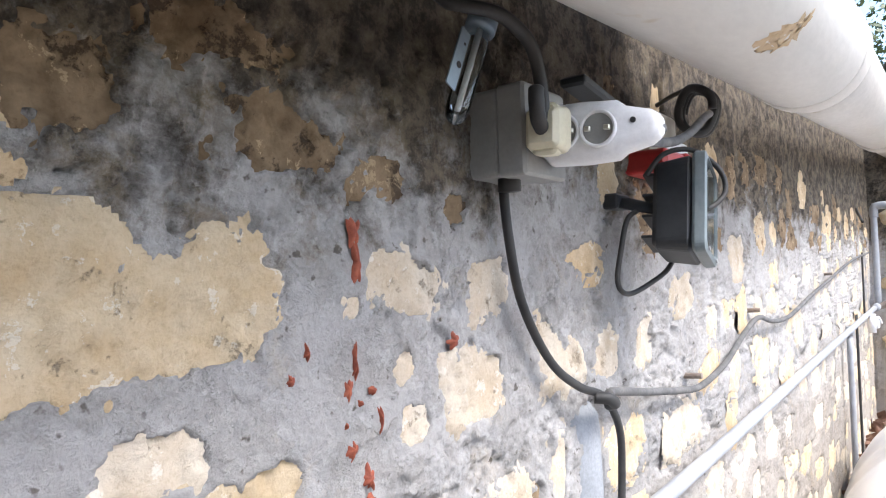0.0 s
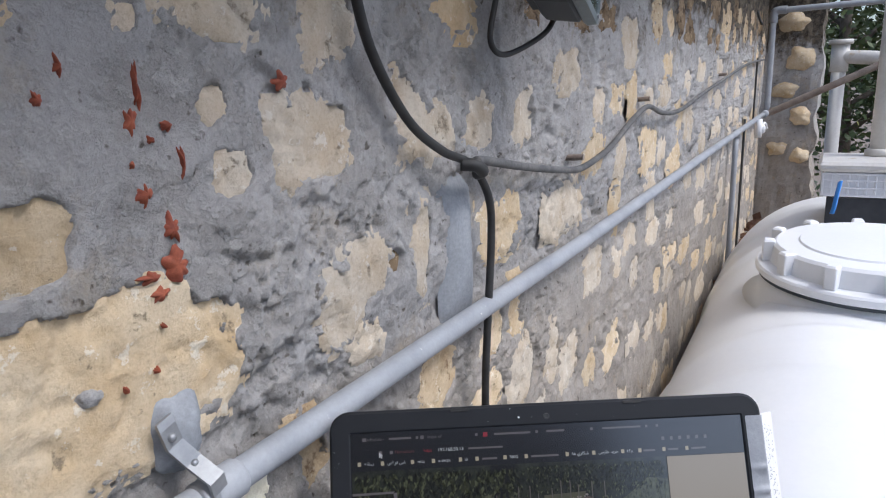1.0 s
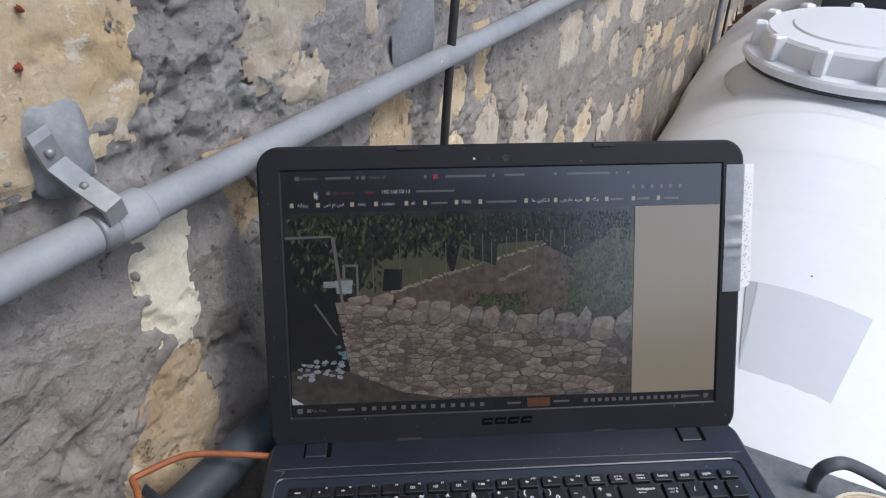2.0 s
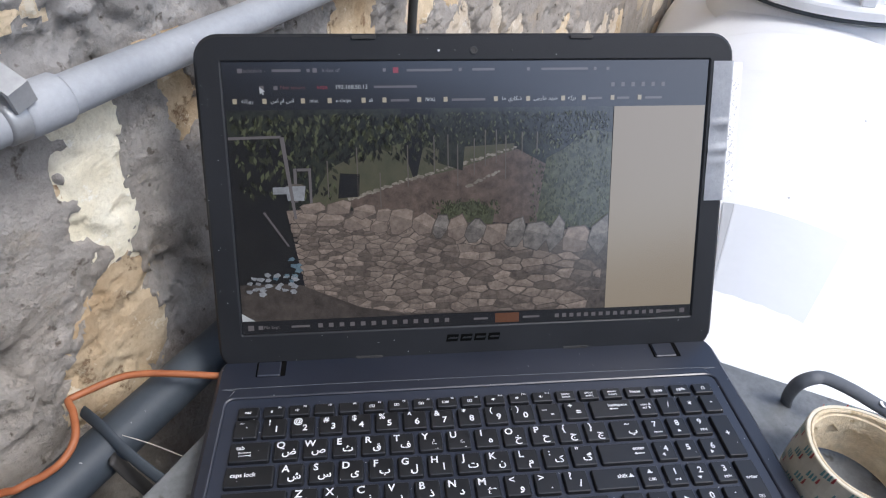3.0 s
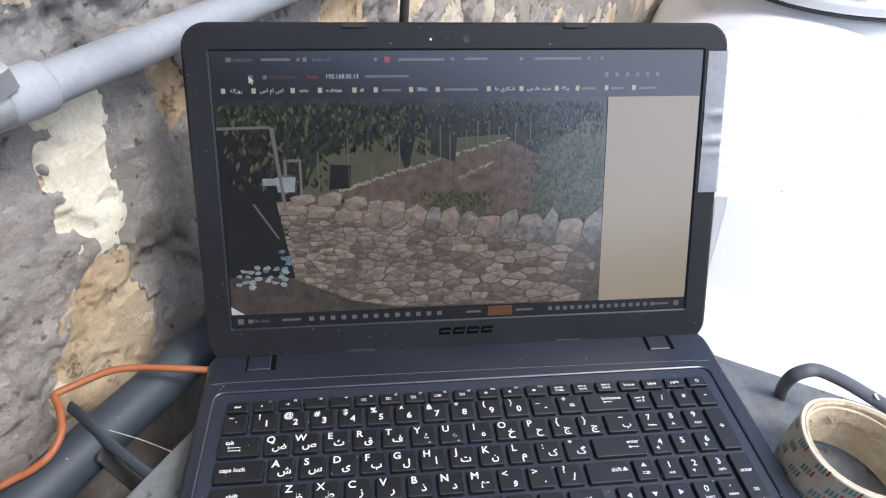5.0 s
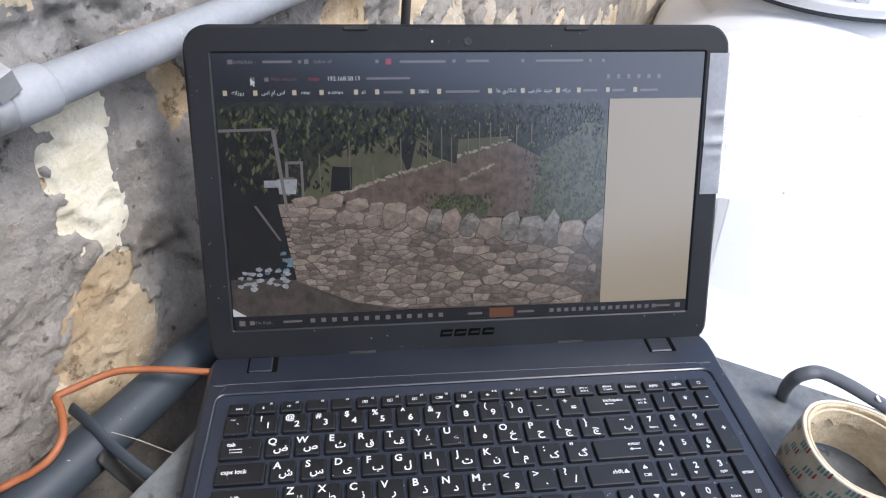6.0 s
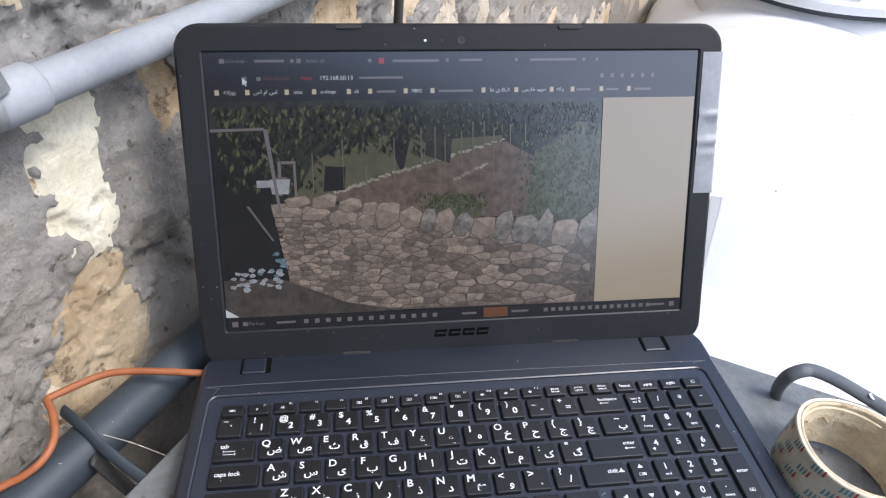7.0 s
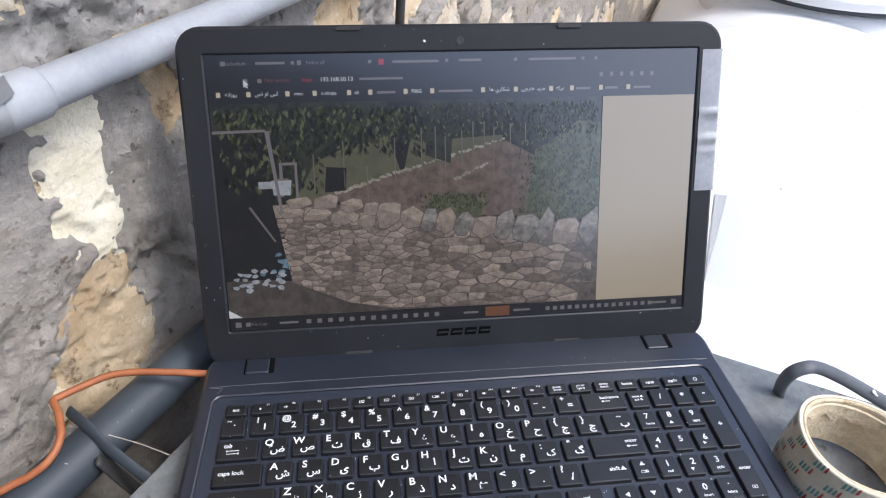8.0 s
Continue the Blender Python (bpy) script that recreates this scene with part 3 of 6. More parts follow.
# ---- pipes along the wall ----
def big_drain():
    ob = thing("drain_pipe", WALL @ Matrix.Translation(at(0.3, 0.2, 1.42)), "thick white plastic drain pipe with brown glue stains high on the wall", "pipe")
    def axis(s):
        return at(s, 0.195 - 0.004 * s, 1.458 + 0.085 * s)
    part("pipe", tube([axis(-1.4), axis(0.0), axis(1.14)], 0.103, 40, straight=True), M_PVC_WHITE, ob, m=WALL, smooth=True)
    part("pipe", tube([axis(1.1), axis(2.0), axis(5.0)], 0.0975, 40, straight=True), M_PVC_WHITE, ob, m=WALL, smooth=True)
    part("collar", tube([axis(1.06), axis(1.065), axis(1.13), axis(1.138), axis(1.142)], lambda t: 0.1065 if 0.1 < t < 0.9 else 0.102, 40, straight=True), M_PVC_WHITE, ob, m=WALL, smooth=True)
    part("collar", tube([axis(2.9), axis(2.91), axis(3.08), axis(3.1)], lambda t: 0.106 if 0.1 < t < 0.9 else 0.099, 40, straight=True), M_PVC_WHITE, ob, m=WALL, smooth=True)
    e = axis(4.95)
    part("elbow", tube([e, e + Vector((0.12, 0, -0.0)), e + Vector((0.19, 0, -0.08)), e + Vector((0.2, 0, -0.22))], lambda t: 0.1 - 0.035 * t, 28), M_PVC_WHITE, ob, m=WALL, smooth=True)
    part("spout", tube([e + Vector((0.2, 0, -0.2)), e + Vector((0.2, 0, -0.5))], 0.05, 20, straight=True), M_PVC_WHITE, ob, m=WALL, smooth=True)
    # glue run down from the collar, a thin skin on the pipe
    bm = bmesh.new()
    rows = []
    for i in range(19):
        t = i / 18
        a = 0.34 + 0.62 * t
        w = 0.036 * (0.35 + math.sin(math.pi * min(1, 0.15 + t))) * (0.8 + 1.0 * noise.noise(Vector((t * 12, 2, 2))))
        rows.append([axis(sx) + 0.1034 * Vector((0, -math.sin(a + da), -math.cos(a + da))) for sx, da in ((0.515 + 0.05 * t - w + 2 * w * k / 8, 0.16 * noise.noise(Vector((t * 7, k * 0.9, 1)))) for k in range(9))])
    part("glue_stain", loft(rows, False, False, False, bm), M_GLUE, ob, "brown glue stain", m=WALL, smooth=True)
    return ob


big_drain()


def clip(parent, s, z, reach):
    """A bent strap clip that grips the pipe and is screwed to the wall above it."""
    loops = []
    for ds, n, dz in ((-0.016, 0.006, 0.066), (-0.0155, 0.008, 0.06), (-0.012, 0.009, 0.045), (-0.004, 0.016, 0.03), (0.0, 0.034, 0.018), (0.003, reach + 0.013, 0.006)):
        loops.append([at(s + ds - 0.0065, n, z + dz), at(s + ds + 0.0065, n, z + dz + 0.004), at(s + ds + 0.0065, n + 0.003, z + dz + 0.005), at(s + ds - 0.0065, n + 0.003, z + dz + 0.001)])
    bm = loft(loops)
    clip_ob = part("clip", bm, M_STEEL, parent, "grey screwed pipe clip", m=WALL)
    part("band", ring_along(s, reach, z, 0.0145, 0.016), M_STEEL, clip_ob, m=WALL, smooth=True)
    for ds, dz, n in ((-0.014, 0.055, 0.0125), (-0.004, 0.031, 0.02)):
        b = lathe([(0.0001, 0.0022), (0.0022, 0.002), (0.0032, 0.0), (0.0032, -0.002)], 14)
        part("screw", b, M_STEEL, clip_ob, m=WALL @ Matrix.Translation(at(s + ds, n, z + dz)) @ pose(0, 0, 0, 90, 0, 0), smooth=True)


def ring_along(s, n, z, r, width):
    return tube([at(s - width / 2, n, z), at(s - width / 2 + 0.002, n, z), at(s + width / 2 - 0.002, n, z), at(s + width / 2, n, z)],
                lambda t: r if 0.1 < t < 0.9 else r - 0.0015, 24, straight=True)


def water_pipe():
    ob = thing("water_pipe", WALL @ Matrix.Translation(at(0, 0.019, 0.795)), "grey plastic water pipe clipped along the stone wall", "pipe")
    line = [at(-1.2, 0.019, 0.785), at(0.0, 0.019, 0.797), at(0.5, 0.02, 0.804), at(1.06, 0.022, 0.812), at(2.2, 0.03, 0.842), at(4.2, 0.045, 0.893)]
    part("pipe", tube(line, 0.0128, 24, 6), M_PVC_GREY, ob, m=WALL, smooth=True)
    part("socket", ring_along(0.112, 0.0195, 0.7988, 0.0155, 0.03), M_PVC_GREY, ob, m=WALL, smooth=True)
    clip(ob, 0.094, 0.7985, 0.0195)
    part("socket", tube([at(4.1, 0.05, 0.892), at(4.26, 0.05, 0.895)], 0.02, 20, straight=True), M_PVC_GREY, ob, m=WALL, smooth=True)
    valve_at = at(3.75, 0.07, 0.83)
    v = part("valve", block(-0.03, 0.03, -0.02, 0.02, -0.02, 0.02, 0.006), M_WHITE, ob, "small white valve", m=WALL @ Matrix.Translation(valve_at), smooth=True)
    part("lever", tube([(0, 0, 0.015), (0.05, -0.01, 0.03), (0.09, -0.02, 0.0)], 0.008, 10), M_WHITE, v, m=WALL @ Matrix.Translation(valve_at), smooth=True)
    part("union", tube([at(3.72, 0.06, 0.79), at(3.72, 0.06, 0.885)], 0.018, 14, straight=True), M_WHITE, v, m=WALL, smooth=True)
    return ob


water_pipe()


def lower_pipe():
    ob = thing("lower_water_pipe", WALL @ Matrix.Translation(at(0, 0.05, 0.555)), "dark grey plastic pipe strapped low on the wall", "pipe")
    part("pipe", tube([at(-1.2, 0.042, 0.552), at(0.0, 0.044, 0.563), at(0.3, 0.044, 0.565), at(0.45, 0.044, 0.566)], 0.0175, 28, 6), M_PVC_DARK, ob, m=WALL, smooth=True)
    part("strap", tube([at(0.069, 0.018, 0.580), at(0.066, 0.030, 0.5835), at(0.063, 0.046, 0.5845), at(0.061, 0.061, 0.578), at(0.060, 0.070, 0.575), at(0.059, 0.084, 0.571), at(0.058, 0.105, 0.566)], 0.0042, 10, 6, 0.4), M_PVC_DARK, ob, "dark grey rubber strap", m=WALL, smooth=True)
    part("strap_tail", tube([at(0.054, 0.060, 0.572), at(0.057, 0.066, 0.555), at(0.061, 0.075, 0.535), at(0.066, 0.088, 0.505)], 0.008, 10, 6, 0.3), M_CABLE, ob, "black strap tail", m=WALL, smooth=True)
    return ob


lower_pipe()

cobweb = single("string", tube([at(0.065, 0.0625, 0.584), at(0.072, 0.08, 0.577), at(0.0765, 0.104, 0.5725)], 0.0003, 5), M_BEIGE, "thin pale string from pipe to cabinet", "string", m=WALL)


def plain_pipe(name, points, r, material, label, steps=6, category="pipe"):
    ob = thing(name, WALL @ Matrix.Translation(points[0]), label, category)
    part("pipe", tube(points, r, 14, steps), material, ob, m=WALL, smooth=True)
    return ob


c = plain_pipe("conduit", [at(3.05, 0.03, 0.85), at(3.04, 0.03, 0.3), at(2.98, 0.03, GROUND)], 0.012, M_PVC_GREY, "thin grey conduit running down the wall behind the tank")
part("elbow", tube([at(3.05, 0.03, 0.84), at(3.05, 0.034, 0.875)], 0.017, 14, straight=True), M_PVC_GREY, c, m=WALL, smooth=True)
plain_pipe("conduit", [at(3.45, 0.02, 0.9), at(3.43, 0.02, 0.3), at(3.4, 0.02, GROUND)], 0.006, M_CABLE, "thin dark cable dropping behind the tank")
c = plain_pipe("riser_pipe", [at(4.2, 0.055, 0.9), at(4.21, 0.055, 1.2), at(4.22, 0.055, 1.43), at(4.22, 0.075, 1.46), at(4.22, 0.12, 1.465), at(4.22, 0.9, 1.475)], 0.017, M_PVC_GREY, "pale blue-grey pipe rising and turning out over the tank", 5)
part("elbow", tube([at(4.22, 0.055, 1.4), at(4.22, 0.056, 1.45), at(4.22, 0.075, 1.465), at(4.22, 0.12, 1.466)], 0.022, 14), M_PVC_GREY, c, m=WALL, smooth=True)
plain_pipe("rusty_pipe", [at(4.2, 0.05, 0.893), at(4.2, 0.12, 0.92), at(4.2, 0.5, 1.1), at(4.2, 1.1, 1.38)], 0.019, M_BRASS, "brown rusty pipe slanting up from the water pipe")
plain_pipe("wire_stub", [at(3.7, 0.02, 1.42), at(3.55, 0.04, 1.39), at(3.4, 0.07, 1.34)], 0.006, M_CABLE, "short black wire end hanging off the wall", category="cable")
plain_pipe("conduit", [at(3.85, 0.02, 1.2), at(3.84, 0.02, 1.0), at(3.83, 0.02, 0.86)], 0.005, M_CABLE, "thin black cable on the far wall")


def tee_stand():
    ob = thing("white_standpipe", WALL @ Matrix.Translation(at(5.2, 0.42, GROUND)), "white plastic standpipe with a tee behind the tank", "pipe")
    part("upright", tube([at(5.2, 0.40, GROUND), at(5.2, 0.40, 1.22)], 0.045, 20, straight=True), M_PVC_WHITE, ob, m=WALL, smooth=True)
    part("tee", tube([at(5.2, 0.40, 1.12), at(5.2, 0.40, 1.3)], 0.056, 20, straight=True), M_PVC_WHITE, ob, m=WALL, smooth=True)
    part("cap", tube([at(5.2, 0.40, 1.3), at(5.2, 0.40, 1.33)], 0.075, 20, straight=True), M_PVC_WHITE, ob, m=WALL, smooth=True)
    part("branch", tube([at(5.2, 0.40, 1.22), at(5.15, 0.6, 1.2), at(5.1, 1.1, 1.15)], 0.045, 20), M_PVC_WHITE, ob, m=WALL, smooth=True)
    return ob


tee_stand()


# ---- the tank ----
def tank_radius(s):
    r = 0.462
    for c0, w, h in ((0.78, 0.24, 0.0), (1.06, 0.055, 0.012), (1.32, 0.055, 0.012), (1.56, 0.05, 0.012), (2.5, 0.05, 0.012), (2.72, 0.05, 0.012), (2.94, 0.05, 0.012)):
        d = abs(s - c0) / w
        if d < 1:
            r += h * (0.5 + 0.5 * math.cos(math.pi * d)) ** 0.5
    for end, way in ((0.42, 1), (3.25, -1)):
        d = (s - end) * way
        if d < 0.14:
            r -= 0.14 - math.sqrt(max(0, 0.14 ** 2 - (0.14 - max(d, 0)) ** 2))
    return r


def water_tank():
    ob = thing("water_tank", WALL @ Matrix.Translation(at(1.8, 0.47, GROUND)), "large white ribbed plastic water tank lying along the wall", "tank")
    ss = sorted(set([0.42, 0.425, 0.435, 0.45, 0.475, 0.505, 0.54, 0.58, 0.634, 0.64, 0.70, 0.76, 0.82, 0.858, 0.864, 0.93] + [1.0 + 0.018 * i for i in range(36)] + [1.66 + 0.08 * i for i in range(10)]
                    + [2.44 + 0.02 * i for i in range(29)] + [3.02, 3.08, 3.12, 3.16, 3.19, 3.215, 3.235, 3.245, 3.25]))
    angles = [-180 + 5 * i for i in range(72)]
    angles = sorted(set([a for a in angles if not -14 < a < 14] + [-13, -10, -7.6, -7.2, -4, 0, 4, 8, 11.2, 11.6, 13]))
    loops = []
    for s in ss:
        row = []
        for a in angles:
            r = tank_radius(s)
            row.append(at(s, 0.47 + r * math.sin(radians(a)), 0.06 * (s - 1.0) + r * math.cos(radians(a))))
        loops.append(row)
    part("body", loft(loops), M_TANK, ob, m=WALL, smooth=False)
    for poly in ob.children[0].data.polygons:
        poly.use_smooth = True
    ob.children[0].data.set_sharp_from_angle(angle=radians(32))
    c = WALL @ Matrix.Translation(at(2.0, 0.53, 0.01)) @ pose(0, 0, 0, 0, -3.4, 0)
    part("neck", ring_lathe([(0.25, 0.42), (0.33, 0.455), (0.288, 0.47), (0.28, 0.53), (0.25, 0.53)], 56), M_TANK, ob, m=c, smooth=True)
    part("gasket", ring_lathe([(0.27, 0.525), (0.289, 0.525), (0.289, 0.536), (0.27, 0.536)], 56), M_PVC_DARK, ob, m=c, smooth=True)
    lid = part("lid", lathe([(0.294, 0.536), (0.299, 0.542), (0.299, 0.556), (0.294, 0.562), (0.262, 0.565), (0.255, 0.612), (0.247, 0.62), (0.19, 0.622), (0.186, 0.627), (0.0005, 0.630)], 64), M_TANK, ob, m=c, smooth=False)
    for k in range(12):
        a = 30 * k + 8
        part("lug", block(0.25, 0.283, -0.016, 0.016, 0.56, 0.626, 0.005), M_TANK, lid, m=c @ pose(0, 0, 0, 0, 0, a))
    for sd in (0.8, 2.85):
        part("cradle", block(-0.06, 0.06, -0.36, 0.36, GROUND, -0.3, 0.01), M_TANK, ob, m=WALL @ Matrix.Translation(at(sd, 0.47, 0)))
    def on_top(s, n, lift):
        return at(s, n, 0.06 * (s - 1.0) + math.sqrt((0.462 + lift) ** 2 - (n - 0.47) ** 2))
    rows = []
    # Thin grey rectangle just above the tank skin, with a darker strip along one side.
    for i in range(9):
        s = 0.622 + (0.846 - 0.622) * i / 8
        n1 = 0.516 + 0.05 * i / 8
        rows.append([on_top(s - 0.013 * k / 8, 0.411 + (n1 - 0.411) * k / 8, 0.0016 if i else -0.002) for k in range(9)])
    part("moulded_panel", loft(rows, False, False, False), M_PATCH, ob, "thin grey rectangle on the tank top", m=WALL, smooth=True)
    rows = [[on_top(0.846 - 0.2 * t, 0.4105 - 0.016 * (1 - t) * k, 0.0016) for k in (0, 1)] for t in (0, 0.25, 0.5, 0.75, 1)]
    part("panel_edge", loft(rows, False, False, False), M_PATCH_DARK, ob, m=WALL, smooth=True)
    for s, n in ((0.894, 0.481), (1.25, 0.589)):
        r = tank_radius(s) + 0.0012
        z = 0.06 * (s - 1.0) + math.sqrt(r * r - (n - 0.47) ** 2)
        b = bmesh.new()
        bmesh.ops.create_icosphere(b, subdivisions=1, radius=0.0022)
        part("dirt_speck", b, M_INK, ob, m=WALL @ Matrix.Translation(at(s, n, z - 0.001)))
    return ob


water_tank()


def basket():
    """A white grid basket in a black crate, standing on the far half of the tank."""
    f = WALL @ Matrix.Translation(at(2.72, 0.66, 0.53))
    crate = thing("black_crate", f, "black plastic crate on the water tank behind its lid", "crate")
    part("floor", block(-0.15, 0.15, -0.24, 0.26, 0.0, 0.02, 0.004), M_BLACK, crate, m=f)
    for name, x0, x1, y0, y1 in (("side", -0.155, -0.14, -0.24, 0.26), ("side", 0.14, 0.155, -0.24, 0.26), ("end", -0.139, 0.139, -0.24, -0.225), ("end", -0.139, 0.139, 0.245, 0.26)):
        part(name, block(x0, x1, y0, y1, 0.021, 0.137, 0.004), M_BLACK, crate, m=f)
    f2 = WALL @ Matrix.Translation(at(2.72, 0.66, 0.668))
    ob = thing("white_basket", f2, "white plastic grid basket stacked in the crate", "basket")
    part("tray", block(-0.165, 0.165, -0.255, 0.275, 0.0, 0.09, 0.006), M_WHITE, ob, m=f2)
    for y in [-0.24 + 0.027 * i for i in range(20)]:
        part("rib", block(-0.172, -0.1655, y, y + 0.007, 0.004, 0.086, 0.002), M_WHITE, ob, m=f2)
    for z in (0.004, 0.03, 0.056, 0.08):
        part("rail", block(-0.174, -0.1725, -0.255, 0.275, z, z + 0.006, 0.0006), M_WHITE, ob, m=f2)
    part("rim", block(-0.185, 0.185, -0.275, 0.295, 0.0905, 0.125, 0.012), M_PVC_WHITE, ob, m=f2)
    f3 = WALL @ Matrix.Translation(at(2.8, 0.56, 0.794))
    p = thing("white_pipe_stub", f3, "white plastic pipe standing on the basket", "pipe")
    part("pipe", lathe([(0.035, 0), (0.035, 0.6)], 24), M_PVC_WHITE, p, m=f3, smooth=True)
    part("flange", lathe([(0.05, 0), (0.05, 0.02), (0.04, 0.026)], 24), M_PVC_WHITE, p, m=f3, smooth=True)


basket()
strap = single("blue_strap", tube([at(2.33, 0.42, 0.645), at(2.34, 0.425, 0.665), at(2.37, 0.43, 0.70), at(2.42, 0.437, 0.74)], 0.010, 8, 6, 0.4), M_BLUE, "bright blue plastic strap end by the tank lid", "strap", m=WALL, smooth=True)


def dry_leaves():
    bm = bmesh.new()
    for k in range(420):
        s, n = random.uniform(2.75, 4.5), random.uniform(0.0, 0.2)
        z = -0.05 + random.uniform(0, 0.32) * (1 - n / 0.3)
        m = Matrix.Translation(at(s, n, z)) @ Euler([random.uniform(0, 6) for _ in range(3)]).to_matrix().to_4x4()
        w, h = random.uniform(0.015, 0.03), random.uniform(0.03, 0.055)
        bm.faces.new([bm.verts.new(m @ Vector(p)) for p in ((0, -h, 0), (w, 0, 0.008), (0, h, 0.004), (-w, 0, 0.008))])
    single("dry_leaves", bm, M_DRY, "dry brown leaves caught between tank and wall", "leaves", "stuff", WALL)
    bm = block(2.7, 4.5, -0.24, -0.005, GROUND, -0.04, 0.01)
    single("rubble_fill", bm, M_SOIL, "soil and rubble heaped against the wall foot", "soil", "stuff", WALL)


dry_leaves()


# ---- cables on the wall ----
def cable(name, points, r, material, label, steps=8, m=WALL, seg=12):
    return single(name, tube(points, r, seg, steps), material, label, "cable", m=m, smooth=True)


main = cable("black_cable", [at(0.302, 0.03, 1.275), at(0.307, 0.018, 1.262), at(0.317, 0.016, 1.2), at(0.341, 0.016, 1.127), at(0.4, 0.016, 1.058), at(0.465, 0.018, 1.02), at(0.525, 0.02, 1.0), at(0.562, 0.02, 0.972),
                             at(0.583, 0.02, 0.935), at(0.582, 0.02, 0.88), at(0.566, 0.022, 0.8), at(0.553, 0.022, 0.7), at(0.55, 0.022, 0.6), at(0.548, 0.022, 0.4), at(0.54, 0.02, GROUND)], 0.0053, M_CABLE, "thick black cable curving down from the junction box")
grey = cable("grey_cable", [at(0.527, 0.03, 1.002), at(0.56, 0.024, 0.999), at(0.66, 0.018, 0.982), at(0.761, 0.016, 0.966), at(0.86, 0.016, 0.952), at(0.952, 0.018, 0.944), at(1.06, 0.02, 0.955), at(1.153, 0.02, 0.972), at(1.3, 0.018, 1.01),
                            at(1.43, 0.02, 1.034), at(1.6, 0.018, 1.012), at(1.824, 0.018, 1.01), at(2.2, 0.018, 1.05), at(2.683, 0.018, 1.095), at(3.4, 0.018, 1.16), at(4.2, 0.02, 1.2)], 0.006, M_CABLE_GREY, "dusty grey cable sagging along the wall over nails")


def nail(s, z):
    f = WALL @ Matrix.Translation(at(s, 0.012, z))
    single("nail", tube([(0, 0.03, 0), (0, -0.012, 0.002)], 0.0055, 8, straight=True), M_BRASS, "rusty iron nail holding a cable", "nail", m=f, group="nails in the wall")


for s, z in ((1.43, 1.05), (0.95, 0.962), (2.68, 1.11)):
    nail(s, z)

knot = single("cable_tie", tube([at(0.505, 0.02, 1.0), at(0.515, 0.034, 0.998), at(0.53, 0.036, 0.99), at(0.54, 0.024, 0.985)], 0.008, 10), M_CABLE, "black tape knot where two cables meet", "tape", m=WALL, smooth=True)


# ---- sockets and lamp on the wall ----
def junction_box():
    f = WALL @ Matrix.Translation(at(0.315, 0, 1.305))
    ob = thing("junction_box", f, "grey plastic junction box screwed to the wall", "electrical box")
    part("back_case", slab(0.085, 0.09, 0.006, -0.03, 0.033, 0.002), M_BOX, ob, m=f @ pose(0, 0, 0, 90, 0, 0))
    part("cover", slab(0.088, 0.093, 0.006, 0.0335, 0.066, 0.003), M_BOX, ob, m=f @ pose(0, 0, 0, 90, 0, 0))
    part("gland", lathe([(0.012, -0.012), (0.012, 0.004), (0.009, 0.006)], 16), M_CABLE, ob, m=f @ Matrix.Translation((-0.016, -0.03, -0.046)), smooth=True)
    part("clamp_bar", block(-0.01, 0.095, -0.02, 0.01, 0, 0.012, 0.003), M_LAMP, ob, "dark clamp bar on top of the box", m=f @ Matrix.Translation((0.045, -0.075, 0.052)) @ pose(0, 0, 0, 0, 8, 0))
    return ob


junction_box()


def adaptor():
    f = WALL @ Matrix.Translation(at(0.318, 0.068, 1.300)) @ pose(0, 0, 0, 0, 0, -84) @ pose(0, 0, 0, 0, 2, 0)
    ob = thing("extension_socket", f, "white plastic trailing socket with round outlets", "socket")
    def body(x, wy, wz, r):
        return [(x, y, z) for y, z in rr(wy, wz, r, 6)]
    part("body", loft([body(0.0, 0.036, 0.05, 0.012), body(0.005, 0.042, 0.06, 0.016), body(0.04, 0.043, 0.062, 0.018), body(0.072, 0.041, 0.058, 0.018), body(0.08, 0.034, 0.046, 0.015),
                        body(0.104, 0.026, 0.034, 0.012), body(0.111, 0.02, 0.024, 0.01), body(0.114, 0.014, 0.016, 0.007)]), M_WHITE, ob, m=f, smooth=True)
    for x in (0.022, 0.058):
        g = f @ Matrix.Translation((x, -0.0205, 0)) @ pose(0, 0, 0, 90, 0, 0)
        o = part("outlet", ring_lathe([(0.0145, -0.004), (0.0175, -0.004), (0.0185, 0.002), (0.0175, 0.0045), (0.0155, 0.004), (0.0145, 0.0)], 32), M_WHITE, ob, m=g, smooth=True)
        part("recess", lathe([(0.0147, 0.0006), (0.0147, 0.0014)], 32), M_BOX, o, m=g)
        for dx in (-0.0095, 0.0095):
            part("earth_spring", block(dx - 0.003, dx + 0.003, -0.0025, 0.0025, 0.0016, 0.006, 0.0008), M_CHROME, o, "brass contact spring", m=g)
    part("screw_cover", lathe([(0.0028, 0), (0.0028, 0.0012)], 12), M_SHADE, ob, m=f @ Matrix.Translation((0.09, -0.0155, 0.006)) @ pose(0, 0, 0, 90, 0, 0))
    g = f @ Matrix.Translation((0.014, -0.026, 0.0))
    plug = thing("cream_plug", g, "yellowed cream mains plug pushed into the trailing socket", "plug")
    part("body", slab(0.042, 0.046, 0.009, 0.0, 0.03, 0.005, taper=0.004), M_CREAM, plug, m=g @ pose(0, 0, 0, 90, 0, 0), smooth=False)
    part("grip", slab(0.026, 0.05, 0.006, 0.004, 0.022, 0.003), M_CREAM, plug, m=g @ pose(0, 0, 0, 90, 0, 0))
    part("sleeve", tube([(0, -0.024, -0.002), (0.002, -0.04, 0.006), (0.002, -0.044, 0.022), (0, -0.04, 0.034)], 0.0075, 12), M_CABLE, plug, m=g, smooth=True)
    return f


